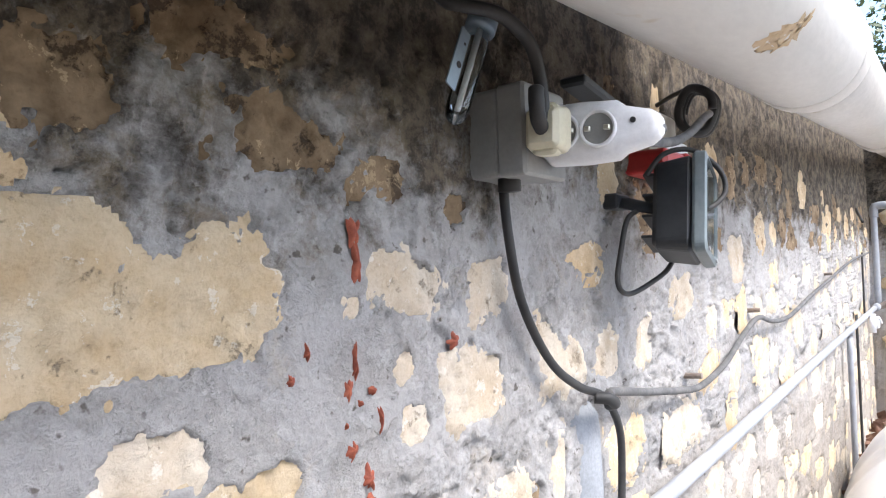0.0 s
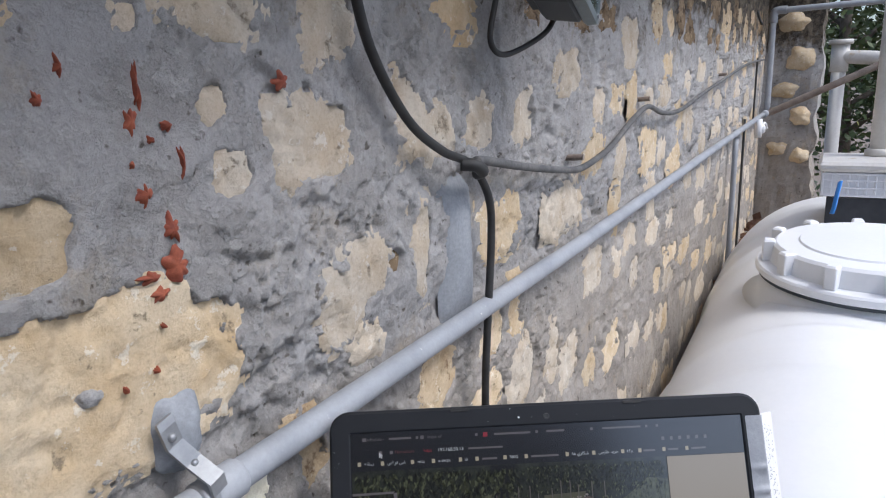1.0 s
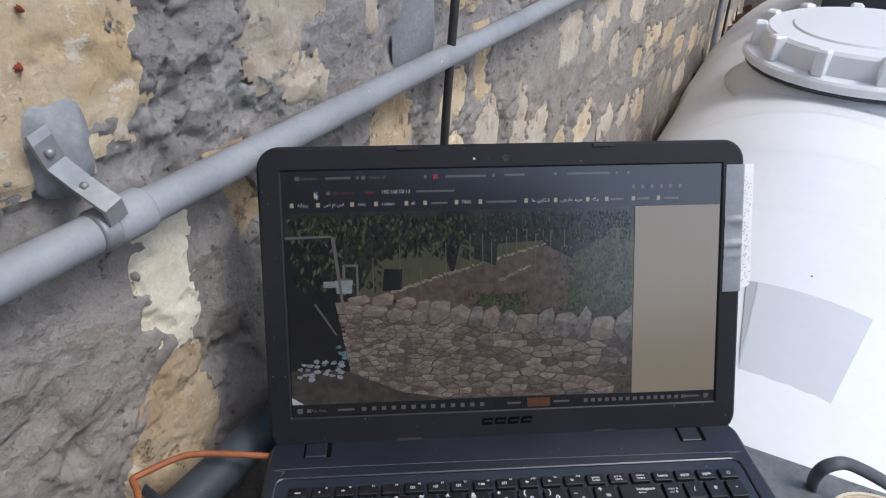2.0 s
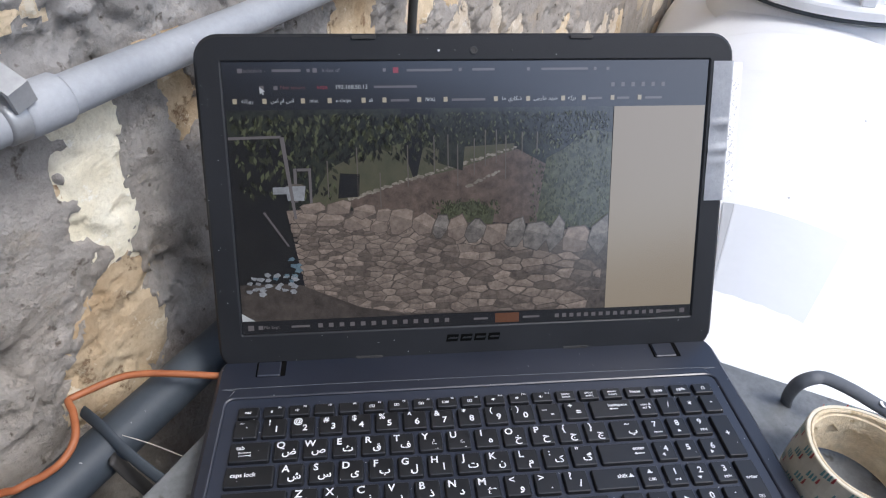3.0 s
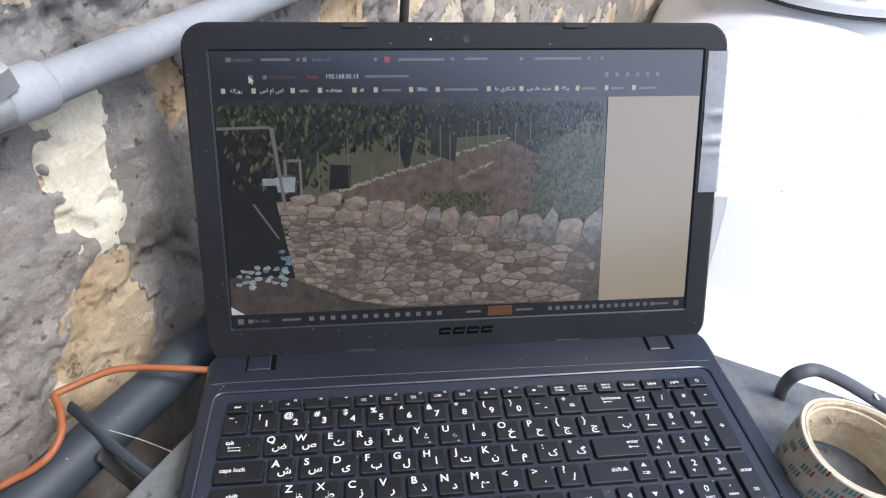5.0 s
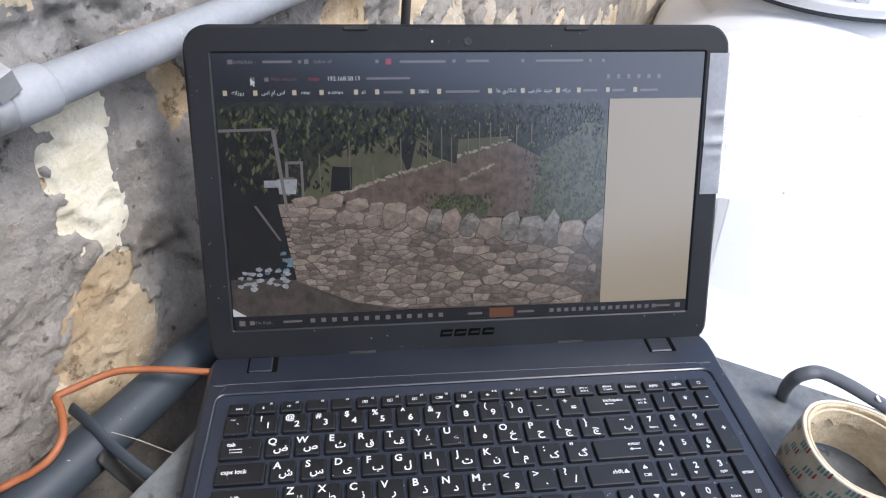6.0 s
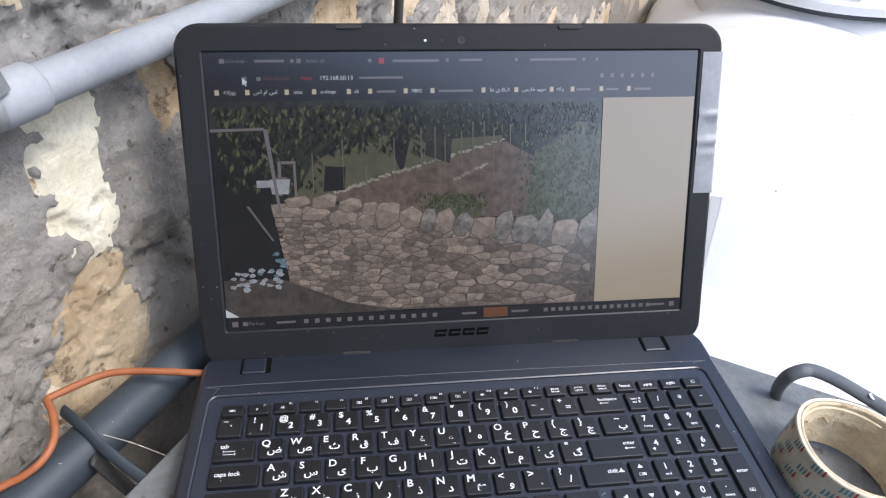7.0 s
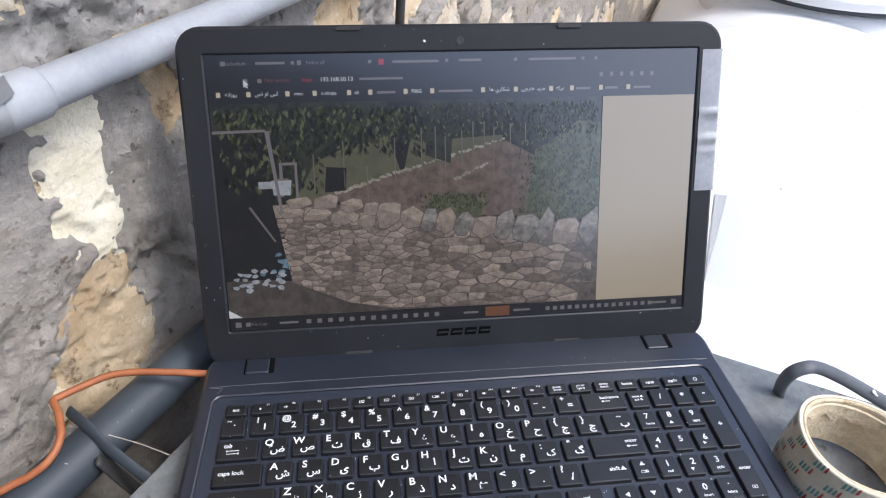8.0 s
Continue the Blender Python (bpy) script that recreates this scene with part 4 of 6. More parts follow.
sf = adaptor()
cable("plug_cable", [at(0.262, 0.088, 1.302), at(0.266, 0.09, 1.317), at(0.263, 0.09, 1.34), at(0.256, 0.09, 1.361), at(0.244, 0.09, 1.375), at(0.227, 0.088, 1.384), at(0.205, 0.085, 1.390), at(0.186, 0.08, 1.391), at(0.168, 0.07, 1.392), at(0.16, 0.055, 1.40), at(0.16, 0.03, 1.44), at(0.16, 0.02, 1.6)], 0.0064, M_CABLE, "black mains cable arching from the cream plug up the wall")
cable("socket_lead", [at(0.326, 0.176, 1.297), at(0.35, 0.172, 1.298), at(0.4, 0.15, 1.302), at(0.45, 0.125, 1.306), at(0.551, 0.12, 1.321), at(0.64, 0.115, 1.347), at(0.72, 0.11, 1.38), at(0.79, 0.1, 1.40)], 0.006, M_CABLE_GREY, "grey lead running from the trailing socket to a coil")


def coil():
    pts = []
    for k in range(41):
        a = 2 * math.pi * k / 16
        pts.append(at(0.80 + 0.0008 * k + 0.012 * math.cos(a), 0.075 + 0.024 * math.cos(a) + 0.002 * math.sin(3 * a), 1.413 + 0.036 * math.sin(a)))
    cable("cable_coil", pts, 0.007, M_CABLE, "coiled dark cable hanging on the wall", 3)
    cable("coil_tie", [at(0.84, 0.0, 1.44), at(0.83, 0.03, 1.449), at(0.815, 0.06, 1.452)], 0.004, M_CABLE, "short black tie holding the cable coil", 5)


coil()


def wall_plug():
    f = WALL @ Matrix.Translation(at(0.77, 0, 1.372))
    ob = thing("wall_socket", f, "beige plastic wall socket below the drain pipe", "socket")
    part("case", slab(0.12, 0.075, 0.008, -0.03, 0.035, 0.004), M_BEIGE, ob, m=f @ pose(0, 0, 0, 90, 0, 0))
    part("face", slab(0.1, 0.03, 0.005, 0.036, 0.05, 0.003, 0.02, -0.022), M_WHITE, ob, m=f @ pose(0, 0, 0, 90, 0, 0))
    g = WALL @ Matrix.Translation(at(0.75, 0.02, 1.325))
    red = thing("red_plug", g, "red plastic plug hanging under the wall socket", "plug")
    part("body", slab(0.1, 0.036, 0.01, -0.03, 0.04, 0.006), M_RED_PLASTIC, red, m=g @ pose(0, 0, 0, 90, 0, 0))
    part("collar", slab(0.03, 0.04, 0.01, -0.02, 0.043, 0.004, 0.055), M_RED_PLASTIC, red, m=g @ pose(0, 0, 0, 90, 0, 0))


wall_plug()


def floodlight():
    f = WALL @ Matrix.Translation(at(0.646, 0.1, 1.239)) @ pose(0, 0, 0, 0, 16, 7)
    ob = thing("floodlight", f, "small black floodlight on a bracket, facing out from the wall", "floodlight")
    turn = f @ pose(0, 0, 0, 90, 0, 0)
    part("housing", slab(0.085, 0.125, 0.012, -0.035, 0.018, 0.006, taper=-0.006), M_LAMP, ob, m=turn)
    part("rim", loft([[(x, y, z) for x, y in rr(w, h, 0.012, 5)] for w, h, z in ((0.097, 0.137, 0.018), (0.102, 0.142, 0.022), (0.1, 0.14, 0.034), (0.086, 0.126, 0.036), (0.084, 0.124, 0.026))], True, False), M_LAMP_RIM, ob, "grey-green rim", m=turn)
    part("reflector", slab(0.076, 0.06, 0.006, 0.024, 0.027, 0.001, 0, 0.022), M_LAMP_RIM, ob, "dull grey reflector", m=turn)
    part("driver_cover", slab(0.03, 0.028, 0.003, 0.024, 0.03, 0.001, 0.005, -0.032), M_STRIP, ob, m=turn)
    part("lens", slab(0.083, 0.123, 0.01, 0.031, 0.0335, 0.0008), glass, ob, "clear glass lens", m=turn)
    for y in (-0.045, -0.015, 0.015, 0.045):
        part("fin", block(-0.036, 0.036, y - 0.002, y + 0.002, -0.05, -0.0345, 0.001), M_LAMP, ob, m=turn)
    for x in (-0.03, 0.03):
        part("rim_screw", lathe([(0.003, 0.036), (0.003, 0.038)], 10), M_STEEL, ob, m=turn @ Matrix.Translation((x, -0.064, 0)))
    part("bracket", tube([at(0.635, 0.0, 1.259), at(0.628, 0.02, 1.257), at(0.62, 0.045, 1.25), at(0.628, 0.075, 1.243)], 0.011, 10, 6, 0.35), M_LAMP, ob, m=WALL, smooth=True)
    part("bracket_plate", block(-0.02, 0.03, -0.012, 0.02, -0.01, 0.012, 0.003), M_LAMP, ob, m=WALL @ Matrix.Translation(at(0.633, 0.004, 1.259)))


floodlight()
cable("lamp_cable", [at(0.62, 0.045, 1.245), at(0.60, 0.035, 1.23), at(0.585, 0.03, 1.185), at(0.575, 0.028, 1.15), at(0.583, 0.03, 1.132), at(0.61, 0.034, 1.128), at(0.65, 0.045, 1.14), at(0.68, 0.06, 1.158), at(0.69, 0.07, 1.18)], 0.0037, M_CABLE, "thin black lamp cable in a loop")
cable("lamp_cable", [at(0.6, 0.075, 1.235), at(0.64, 0.12, 1.236), at(0.675, 0.145, 1.26), at(0.68, 0.14, 1.295), at(0.66, 0.11, 1.325), at(0.63, 0.08, 1.32), at(0.61, 0.06, 1.29)], 0.0037, M_CABLE, "thin black lamp cable over the housing")


def glass_tube():
    f = WALL @ Matrix.Translation(at(0.2, 0.05, 1.343)) @ pose(0, 0, 0, 0, 26, 0)
    ob = thing("glass_tube_lamp", f, "clear plastic tube with a steel strip hanging by the box", "lamp")
    part("tube", lathe([(0.004, -0.052), (0.009, -0.047), (0.011, -0.038), (0.011, 0.05), (0.011, 0.056)], 20), glass, ob, m=f, smooth=True)
    part("liner", lathe([(0.0018, -0.04), (0.0018, 0.05)], 10), M_WHITE, ob, m=f, smooth=True)
    part("cap", lathe([(0.014, 0.05), (0.015, 0.053), (0.015, 0.07), (0.012, 0.074)], 20), M_STRIP, ob, m=f, smooth=True)
    strip = part("strip", slab(0.014, 0.062, 0.002, 0.0, 0.0016, 0.0004), M_STRIP, ob, "blue-grey steel strip with holes", m=f @ Matrix.Translation((-0.024, -0.006, -0.002)) @ pose(0, 0, 0, 90, 0, 0))
    for z, r in ((-0.008, 0.0032), (0.015, 0.0014)):
        part("hole", lathe([(r, 0.0017), (r, 0.0021)], 12), M_SHADE, strip, m=f @ Matrix.Translation((-0.022, -0.006, z)) @ pose(0, 0, 0, 90, 0, 0))


glass_tube()


# ---- cabinet with what stands on it ----
def cabinet():
    f = WALL @ Matrix.Translation(at(0.02, 0.37, GROUND))
    ob = thing("metal_cabinet", f, "dusty dark grey metal cabinet with a bent bar handle", "cabinet")
    part("body", slab(0.645, 0.525, 0.006, 0.0, 1.09, 0.003), M_CABINET, ob, m=f)
    part("top", slab(0.66, 0.535, 0.008, 1.0905, 1.1035, 0.002), M_CABINET, ob, m=f)
    h = part("handle", tube([at(0.326, 0.476, 0.571), at(0.3245, 0.4745, 0.584), at(0.3215, 0.476, 0.599), at(0.324, 0.4825, 0.606), at(0.3275, 0.492, 0.608), at(0.324, 0.509, 0.608), at(0.3165, 0.5285, 0.607), at(0.3095, 0.544, 0.607), at(0.303, 0.562, 0.606), at(0.300, 0.574, 0.596), at(0.298, 0.578, 0.571)], 0.0052, 10, 8, 0.55), M_HANDLE, ob, "bent flat grey bar handle", m=WALL, smooth=True)
    part("bolt_hole", lathe([(0.0026, 0), (0.0026, 0.0008)], 14), M_PAPER, h, m=WALL @ Matrix.Translation(at(0.3168, 0.5285, 0.6095)) @ pose(0, 0, 0, 20, 0, 0))
    return ob


cabinet()


def tape_roll():
    f = pose(0.2640, -0.0568, 0.5795, 1.4, 7.0, 12) @ Matrix.Diagonal((0.9, 0.9, 0.82, 1))
    ob = thing("tape_roll", f, "nearly used-up roll of printed packing tape on the cabinet", "tape roll")
    def warp(bm):
        for v in bm.verts:
            a = math.atan2(v.co.y, v.co.x)
            v.co.z += 0.0012 * math.sin(3 * a + 1) * (v.co.z > 0.02)
            k = 1 + 0.012 * math.sin(2 * a)
            v.co.x, v.co.y = v.co.x * k, v.co.y * k
        return bm
    part("core", warp(ring_lathe([(0.0405, 0.0), (0.0432, 0.0), (0.0432, 0.0472), (0.0425, 0.048), (0.0412, 0.048), (0.0405, 0.047)], 56)), M_KRAFT, ob, "brown cardboard core with torn glue", m=f, smooth=False)
    part("tape", warp(ring_lathe([(0.0434, 0.0), (0.0462, 0.0), (0.0464, 0.0472), (0.0458, 0.0482), (0.0434, 0.048)], 56)), M_TAPE_EDGE, ob, m=f, smooth=False)
    bm1, bm2 = bmesh.new(), bmesh.new()
    for row in range(4):
        for k in range(14):
            a0 = 2 * math.pi * k / 14 + row * 0.16
            for i in range(4):
                a = a0 + i * 0.058
                z = 0.006 + row * 0.0112 + 0.0006 * i
                out = bm2 if i == 3 else bm1
                q = [(a, z), (a + 0.02, z + 0.0068), (a + 0.042, z + 0.0068), (a + 0.042, z + 0.001)]
                out.faces.new([out.verts.new((0.0468 * (1 + 0.012 * math.sin(2 * u)) * math.cos(u), 0.0468 * (1 + 0.012 * math.sin(2 * u)) * math.sin(u), w)) for u, w in q])
    part("print", bm1, M_TEAL, ob, "teal printed marks", m=f)
    part("print", bm2, M_TAPE_RED, ob, "red printed marks", m=f)
    # torn edge of the last wrap inside the core
    rows = []
    for k in range(30):
        a = radians(20 + 5.2 * k)
        z = 0.030 + 0.006 * noise.noise(Vector((k * 0.4, 1, 2)))
        rows.append([((0.0402 - d) * math.cos(a), (0.0402 - d) * math.sin(a), zz) for d, zz in ((0.0, 0.044), (0.0012, 0.043), (0.0016, z), (0.0002, z - 0.001))])
    part("torn_paper", loft(rows, False, False, False), M_KRAFT, ob, m=f)


tape_roll()
cable("orange_cable", [at(0.140, 0.096, 0.588), at(0.1332, 0.0853, 0.590), at(0.1194, 0.0634, 0.594), at(0.1064, 0.0446, 0.597), at(0.0939, 0.0321, 0.598), at(0.0688, 0.02, 0.598), at(0.0635, 0.0185, 0.598), at(0.0612, 0.0205, 0.598),
                       at(0.0565, 0.0307, 0.5975), at(0.0451, 0.0442, 0.593), at(0.031, 0.0481, 0.588), at(0.0181, 0.0434, 0.584), at(0.006, 0.0363, 0.582), at(-0.04, 0.02, 0.578), at(-0.3, 0.015, 0.57)], 0.0026, M_ORANGE, "orange network cable plugged into the laptop, draped over the pipe")


# ---- the laptop ----
def frame_ring(w, h, r, iw, ih, ir, z0, z1, z_in, bev, icx=0.0, icy=0.0, n=6):
    """A plate with a rounded sunk field."""
    def ring(a, b, rad, z, cx=0.0, cy=0.0):
        return [(x, y, z) for x, y in rr(a, b, rad, n, cx, cy)]
    return loft([ring(w - 2 * bev, h - 2 * bev, r - bev, z0), ring(w, h, r, z0 + bev), ring(w, h, r, z1 - bev), ring(w - 2 * bev, h - 2 * bev, r - bev, z1),
                 ring(iw + 0.002, ih + 0.002, ir + 0.001, z1, icx, icy), ring(iw, ih, ir, z1 - 0.0006, icx, icy), ring(iw, ih, ir, z_in, icx, icy)])


laptop = thing("laptop", LAPTOP, "open black laptop with dusty bilingual keyboard on the metal cabinet", "laptop")
base_frame = pose(0.032, -0.046, 0)
base = part("base", frame_ring(0.381, 0.252, 0.016, 0.358, 0.118, 0.006, 0.5745, 0.5985, 0.5968, 0.003, -0.0015, 0.0235), M_LAPTOP, laptop, m=base_frame)
part("keyboard_tray", sheet([(x, y, 0.5972) for x, y in rr(0.3575, 0.1175, 0.006, 5, 0.0305, -0.0225)]), M_TRAY, base, "satin keyboard tray")
part("pinstripe", tube([(-0.1465, 0.0385, 0.5985), (-0.1435, 0.0435, 0.5985), (-0.139, 0.0458, 0.5985), (0.03, 0.0455, 0.5985), (0.2, 0.0432, 0.5985), (0.2045, 0.0415, 0.5985), (0.207, 0.037, 0.5985)], 0.00018, 6, 5), M_HANDLE, base, "thin pale line above the keys")
part("name_print", loft([[(0.165 + 0.0385 * k, y, 0.5987) for y in (0.0385, 0.0403)] for k in range(2)], False, False, False), M_TRAY, base, "faint printed strip")
part("touchpad", slab(0.105, 0.072, 0.004, 0.5984, 0.5989, 0.0002, -0.01, -0.127), M_TRAY, base)
for x in (-0.1215, 0.1805):
    # the dark inside of the gap is painted as a black plate on the deck
    part("hinge_gap", slab(0.0215, 0.015, 0.001, 0.598, 0.5989, 0.0002, x + 0.0012, 0.0635), M_LOGO_GAP, laptop)
    part("hinge", slab(0.0165, 0.0142, 0.001, 0.5975, 0.5999, 0.0008, x, 0.0632), M_LAPTOP, laptop, "dark hinge cover")

lid = part("lid", frame_ring(0.381, 0.2415, 0.017, 0.3455, 0.1952, 0.0012, -0.0085, 0.0, -0.0012, 0.0022, 0.0, 0.0050), M_BEZEL, laptop, m=LID @ Matrix.Translation((0, 0, 0.12025)) @ pose(0, 0, 0, 90, 0, 0))
# the frame of the lid's front: x across, y up the lid, z out of it
FRONT = LID @ pose(0, 0, 0, 90, 0, 0)
for x in (-0.076, 0.0765):
    part("rubber_pad", slab(0.0165, 0.0028, 0.001, 0.0, 0.0011, 0.0003, x, 0.2385), M_CABLE, lid, m=FRONT)
for x in (-0.08, 0.08):
    part("rubber_pad", slab(0.02, 0.0022, 0.0009, 0.0, 0.0008, 0.0003, x, 0.0065), M_CABLE, lid, m=FRONT)
for x, r, mat in ((0.0, 0.0028, M_SHADE), (-0.0132, 0.0008, M_SHADE), (0.027, 0.0008, M_SHADE), (-0.0245, 0.0009, M_LEGEND)):
    part("webcam" if r > 0.002 else "pinhole", lathe([(r, 0.0), (r, 0.0004), (r * 0.6, 0.0005), (r * 0.5, 0.0003)], 16), mat, lid, m=FRONT @ Matrix.Translation((x, 0.2297, 0)))
for k in range(4):
    x = -0.0165 + 0.0107 * k
    loop = rr(0.0088, 0.0056, 0.0004, 2)
    part("logo_bar", loft([[(x + u + 0.2 * v, 0.0186 + v, z) for u, v in loop] for z in (0.0, 0.0004)]), M_LOGO_GAP, lid, m=FRONT)
    part("logo_bar", loft([[(x + 0.0006 + u * 0.75 + 0.2 * v, 0.0186 + v * 0.22, z) for u, v in loop] for z in (0.0004, 0.0007)]), M_BEZEL, lid, m=FRONT)

# keys: a row's keys stand on one pitch, shifted from row to row
PX, PY = 0.0189, 0.0187
CW, CH = 0.0164, 0.0160
CAPS = {}


def cap_mesh(w, h):
    key = (round(w, 4), round(h, 4))
    if key not in CAPS:
        me = bpy.data.meshes.new("key")
        bm = slab(w, h, 0.0014, -0.0032, 0.0, 0.0005, n=2, taper=0.0006)
        finish(bm, False)
        bm.to_mesh(me)
        bm.free()
        me.materials.append(M_KEY)
        CAPS[key] = me
    return CAPS[key]


def key(x1, y0, w=CW, h=CH, marks=()):
    """A key by its near right corner. marks: (text, size, across, up), from the key's middle in parts of its half."""
    cx, cy = x1 - w / 2, y0 + h / 2
    ob = new("key", cap_mesh(w, h))
    ob.parent = laptop
    ob.matrix_basis = root_matrix(laptop).inverted() @ Matrix.Translation((cx, cy, DECK))
    if marks:
        bm = bmesh.new()
        for body, size, u, v in marks:
            if body in BARS:
                for bx, by, bw, bh in BARS[body]:
                    vs = [bm.verts.new((u * w / 2 + (bx + du * bw) * size, v * h / 2 + (by + dv * bh) * size, 0.0003)) for du, dv in ((-0.5, -0.5), (0.5, -0.5), (0.5, 0.5), (-0.5, 0.5))]
                    bm.faces.new(vs)
            else:
                add_lettering(bm, body, size, u * w / 2, v * h / 2, 0.0003, 0.022)
        finish(bm, False)
        me = bpy.data.meshes.new("legend")
        bm.to_mesh(me)
        bm.free()
        me.materials.append(M_LEGEND)
        lg = new("legend", me)
        lg.parent = ob
    return ob


# small pictograms as strokes: middle across, middle up, width, height
BARS = {
    "#screen": [(0, 0.35, 1.3, 0.14), (0, -0.35, 1.3, 0.14), (-0.6, 0, 0.14, 0.7), (0.6, 0, 0.14, 0.7), (0, 0, 0.4, 0.3)],
    "#speaker": [(-0.35, 0, 0.3, 0.4), (0, 0, 0.3, 0.8), (0.4, 0, 0.12, 0.5)],
    "#plane": [(0, 0, 1.1, 0.2), (0.1, 0, 0.2, 0.9), (-0.4, 0, 0.15, 0.5)],
    "#tabs": [(0, 0.3, 2.2, 0.14), (-1.05, 0.3, 0.14, 0.5), (0, -0.35, 2.2, 0.14), (1.05, -0.35, 0.14, 0.5)],
    "#arrow": [(0, 0, 1.6, 0.16), (-0.65, 0, 0.3, 0.45), (-0.85, 0, 0.2, 0.25)],
    "#ring": [(0, 0.45, 0.8, 0.18), (0, -0.45, 0.8, 0.18), (-0.4, 0, 0.18, 0.9), (0.4, 0, 0.18, 0.9)],
    "#up": [(0, 0.3, 0.25, 0.3), (0, 0.05, 0.6, 0.25), (0, -0.2, 0.95, 0.25)],
    "#down": [(0, -0.3, 0.25, 0.3), (0, -0.05, 0.6, 0.25), (0, 0.2, 0.95, 0.25)],
    "#left": [(-0.3, 0, 0.3, 0.25), (-0.05, 0, 0.25, 0.6), (0.2, 0, 0.25, 0.95)],
    "#right": [(0.3, 0, 0.3, 0.25), (0.05, 0, 0.25, 0.6), (-0.2, 0, 0.25, 0.95)],
    "#pair": [(0, 0.3, 1.8, 0.14), (0, -0.3, 1.8, 0.14), (-0.85, 0, 0.14, 0.7), (0.85, 0, 0.14, 0.7), (0, 0, 0.14, 0.7), (0.4, 0, 0.5, 0.4)],
}


def keyboard():
    def corner(k, shift):
        return (k + shift - 6.5) * PX
    top = [("esc", "")] + [(f, "F%d" % (i + 1)) for i, f in enumerate(("z", "#plane", "", "", "#screen", "#screen", "#screen", "#pair", "#screen", "#speaker", "#speaker", "#speaker"))]
    top += [("pause\nbreak", ""), ("prt sc\nsysrq", ""), ("delete\ninsert", ""), ("home", ""), ("pgup", ""), ("pgdn", ""), ("#ring", "")]
    for i, (a, b) in enumerate(top):
        marks = [(a, 0.0034 if len(a) < 5 and a[:1] != "#" else 0.0026, -0.15 if b else 0, -0.1)] if a else []
        if b:
            marks.append((b, 0.0022, 0.55, 0.5))
        key(-0.1237 + i * 0.01715, 0.0173, 0.0148, 0.0098, marks)
    y = 0.0
    key(corner(0, 0), y, marks=[("~", 0.005, -0.35, 0.55), ("`", 0.006, 0.1, -0.1)])
    for k, (hi, lo) in enumerate(zip("!@#$%^&*()_+", "1234567890-="), 1):
        key(corner(k, 0), y, marks=[(hi, 0.0062, -0.4, 0.48), (lo, 0.0068, 0.2, -0.25)])
    x0 = corner(12, 0) + 0.0025
    key(0.1372, y, 0.1372 - x0, CH, [("backspace", 0.0034, 0.3, 0.3), ("#arrow", 0.0035, 0.1, -0.1)])
    left = corner(0, 0) - CW
    y = -PY
    key(-0.1129, y, -0.1129 - left, CH, [("tab", 0.0042, -0.45, 0.35), ("#tabs", 0.0035, -0.2, -0.25)])
    for k, (hi, lo) in enumerate(zip("QWERTYUIOP{}", "ضصثقفغعهخحجچ"), 1):
        key(corner(k, 0.5), y, marks=[(hi, 0.0070, -0.42, 0.42), (lo, 0.0070, 0.28, -0.28)])
    x0 = corner(12, 0.5) + 0.0025
    key(0.1370, y, 0.1370 - x0, CH, [("~", 0.006, 0.1, 0.5), ("پ", 0.0062, 0.35, -0.3)])
    y = -2 * PY
    key(-0.1084, y, -0.1084 - left, CH, [("caps lock", 0.0042, -0.25, 0.1)])
    for k, (hi, lo) in enumerate(zip("ASDFGHJKL:\"", "شسیبلاتنمکگ"), 1):
        key(corner(k, 0.75), y, marks=[(hi, 0.0070, -0.42, 0.42), (lo, 0.0070, 0.28, -0.28)])
    x0 = corner(11, 0.75) + 0.0025
    key(0.1371, y, 0.1371 - x0, CH, [("enter", 0.0038, 0.55, 0.3), ("#arrow", 0.004, 0.55, -0.2)])
    y = -3 * PY
    xz = corner(1, 1.25) - CW - 0.0025
    key(xz, y, xz - left, CH, [("shift", 0.0042, -0.3, 0.1)])
    for k, (hi, lo) in enumerate(zip("ZXCVBNM<>?", "ظطزرذدئو./"), 1):
        key(corner(k, 1.25), y, marks=[(hi, 0.0070, -0.42, 0.42), (lo, 0.0070, 0.28, -0.28)])
    x0 = corner(10, 1.25) + 0.0025
    key(0.1211, y, 0.1211 - x0, CH, [("shift", 0.004, 0.35, 0.1), ("#up", 0.0035, 0.75, 0.1)])
    key(0.1372, y, 0.0138, CH, [("#up", 0.0035, 0, 0.35), ("#pair", 0.0026, 0, -0.35)])
    y = -4 * PY
    x = left
    for w, word in ((0.024, "ctrl"), (0.0164, "fn"), (0.0164, ""), (0.0164, "alt"), (0.0925, ""), (0.0164, "alt"), (0.0164, "#pair"), (0.0225, "ctrl")):
        key(x + w, y, w, CH, [(word, 0.0036 if word[:1] != "#" else 0.0028, 0, 0.1)] if word else ())
        x += w + 0.0025
    for x1, word in ((0.1211, "#left"), (0.1372, "#down"), (0.1538, "#right")):
        key(x1, y, 0.0138, CH, [(word, 0.0036, 0, 0.1)])
    cols = (0.1538, 0.1700, 0.1863, 0.2022)
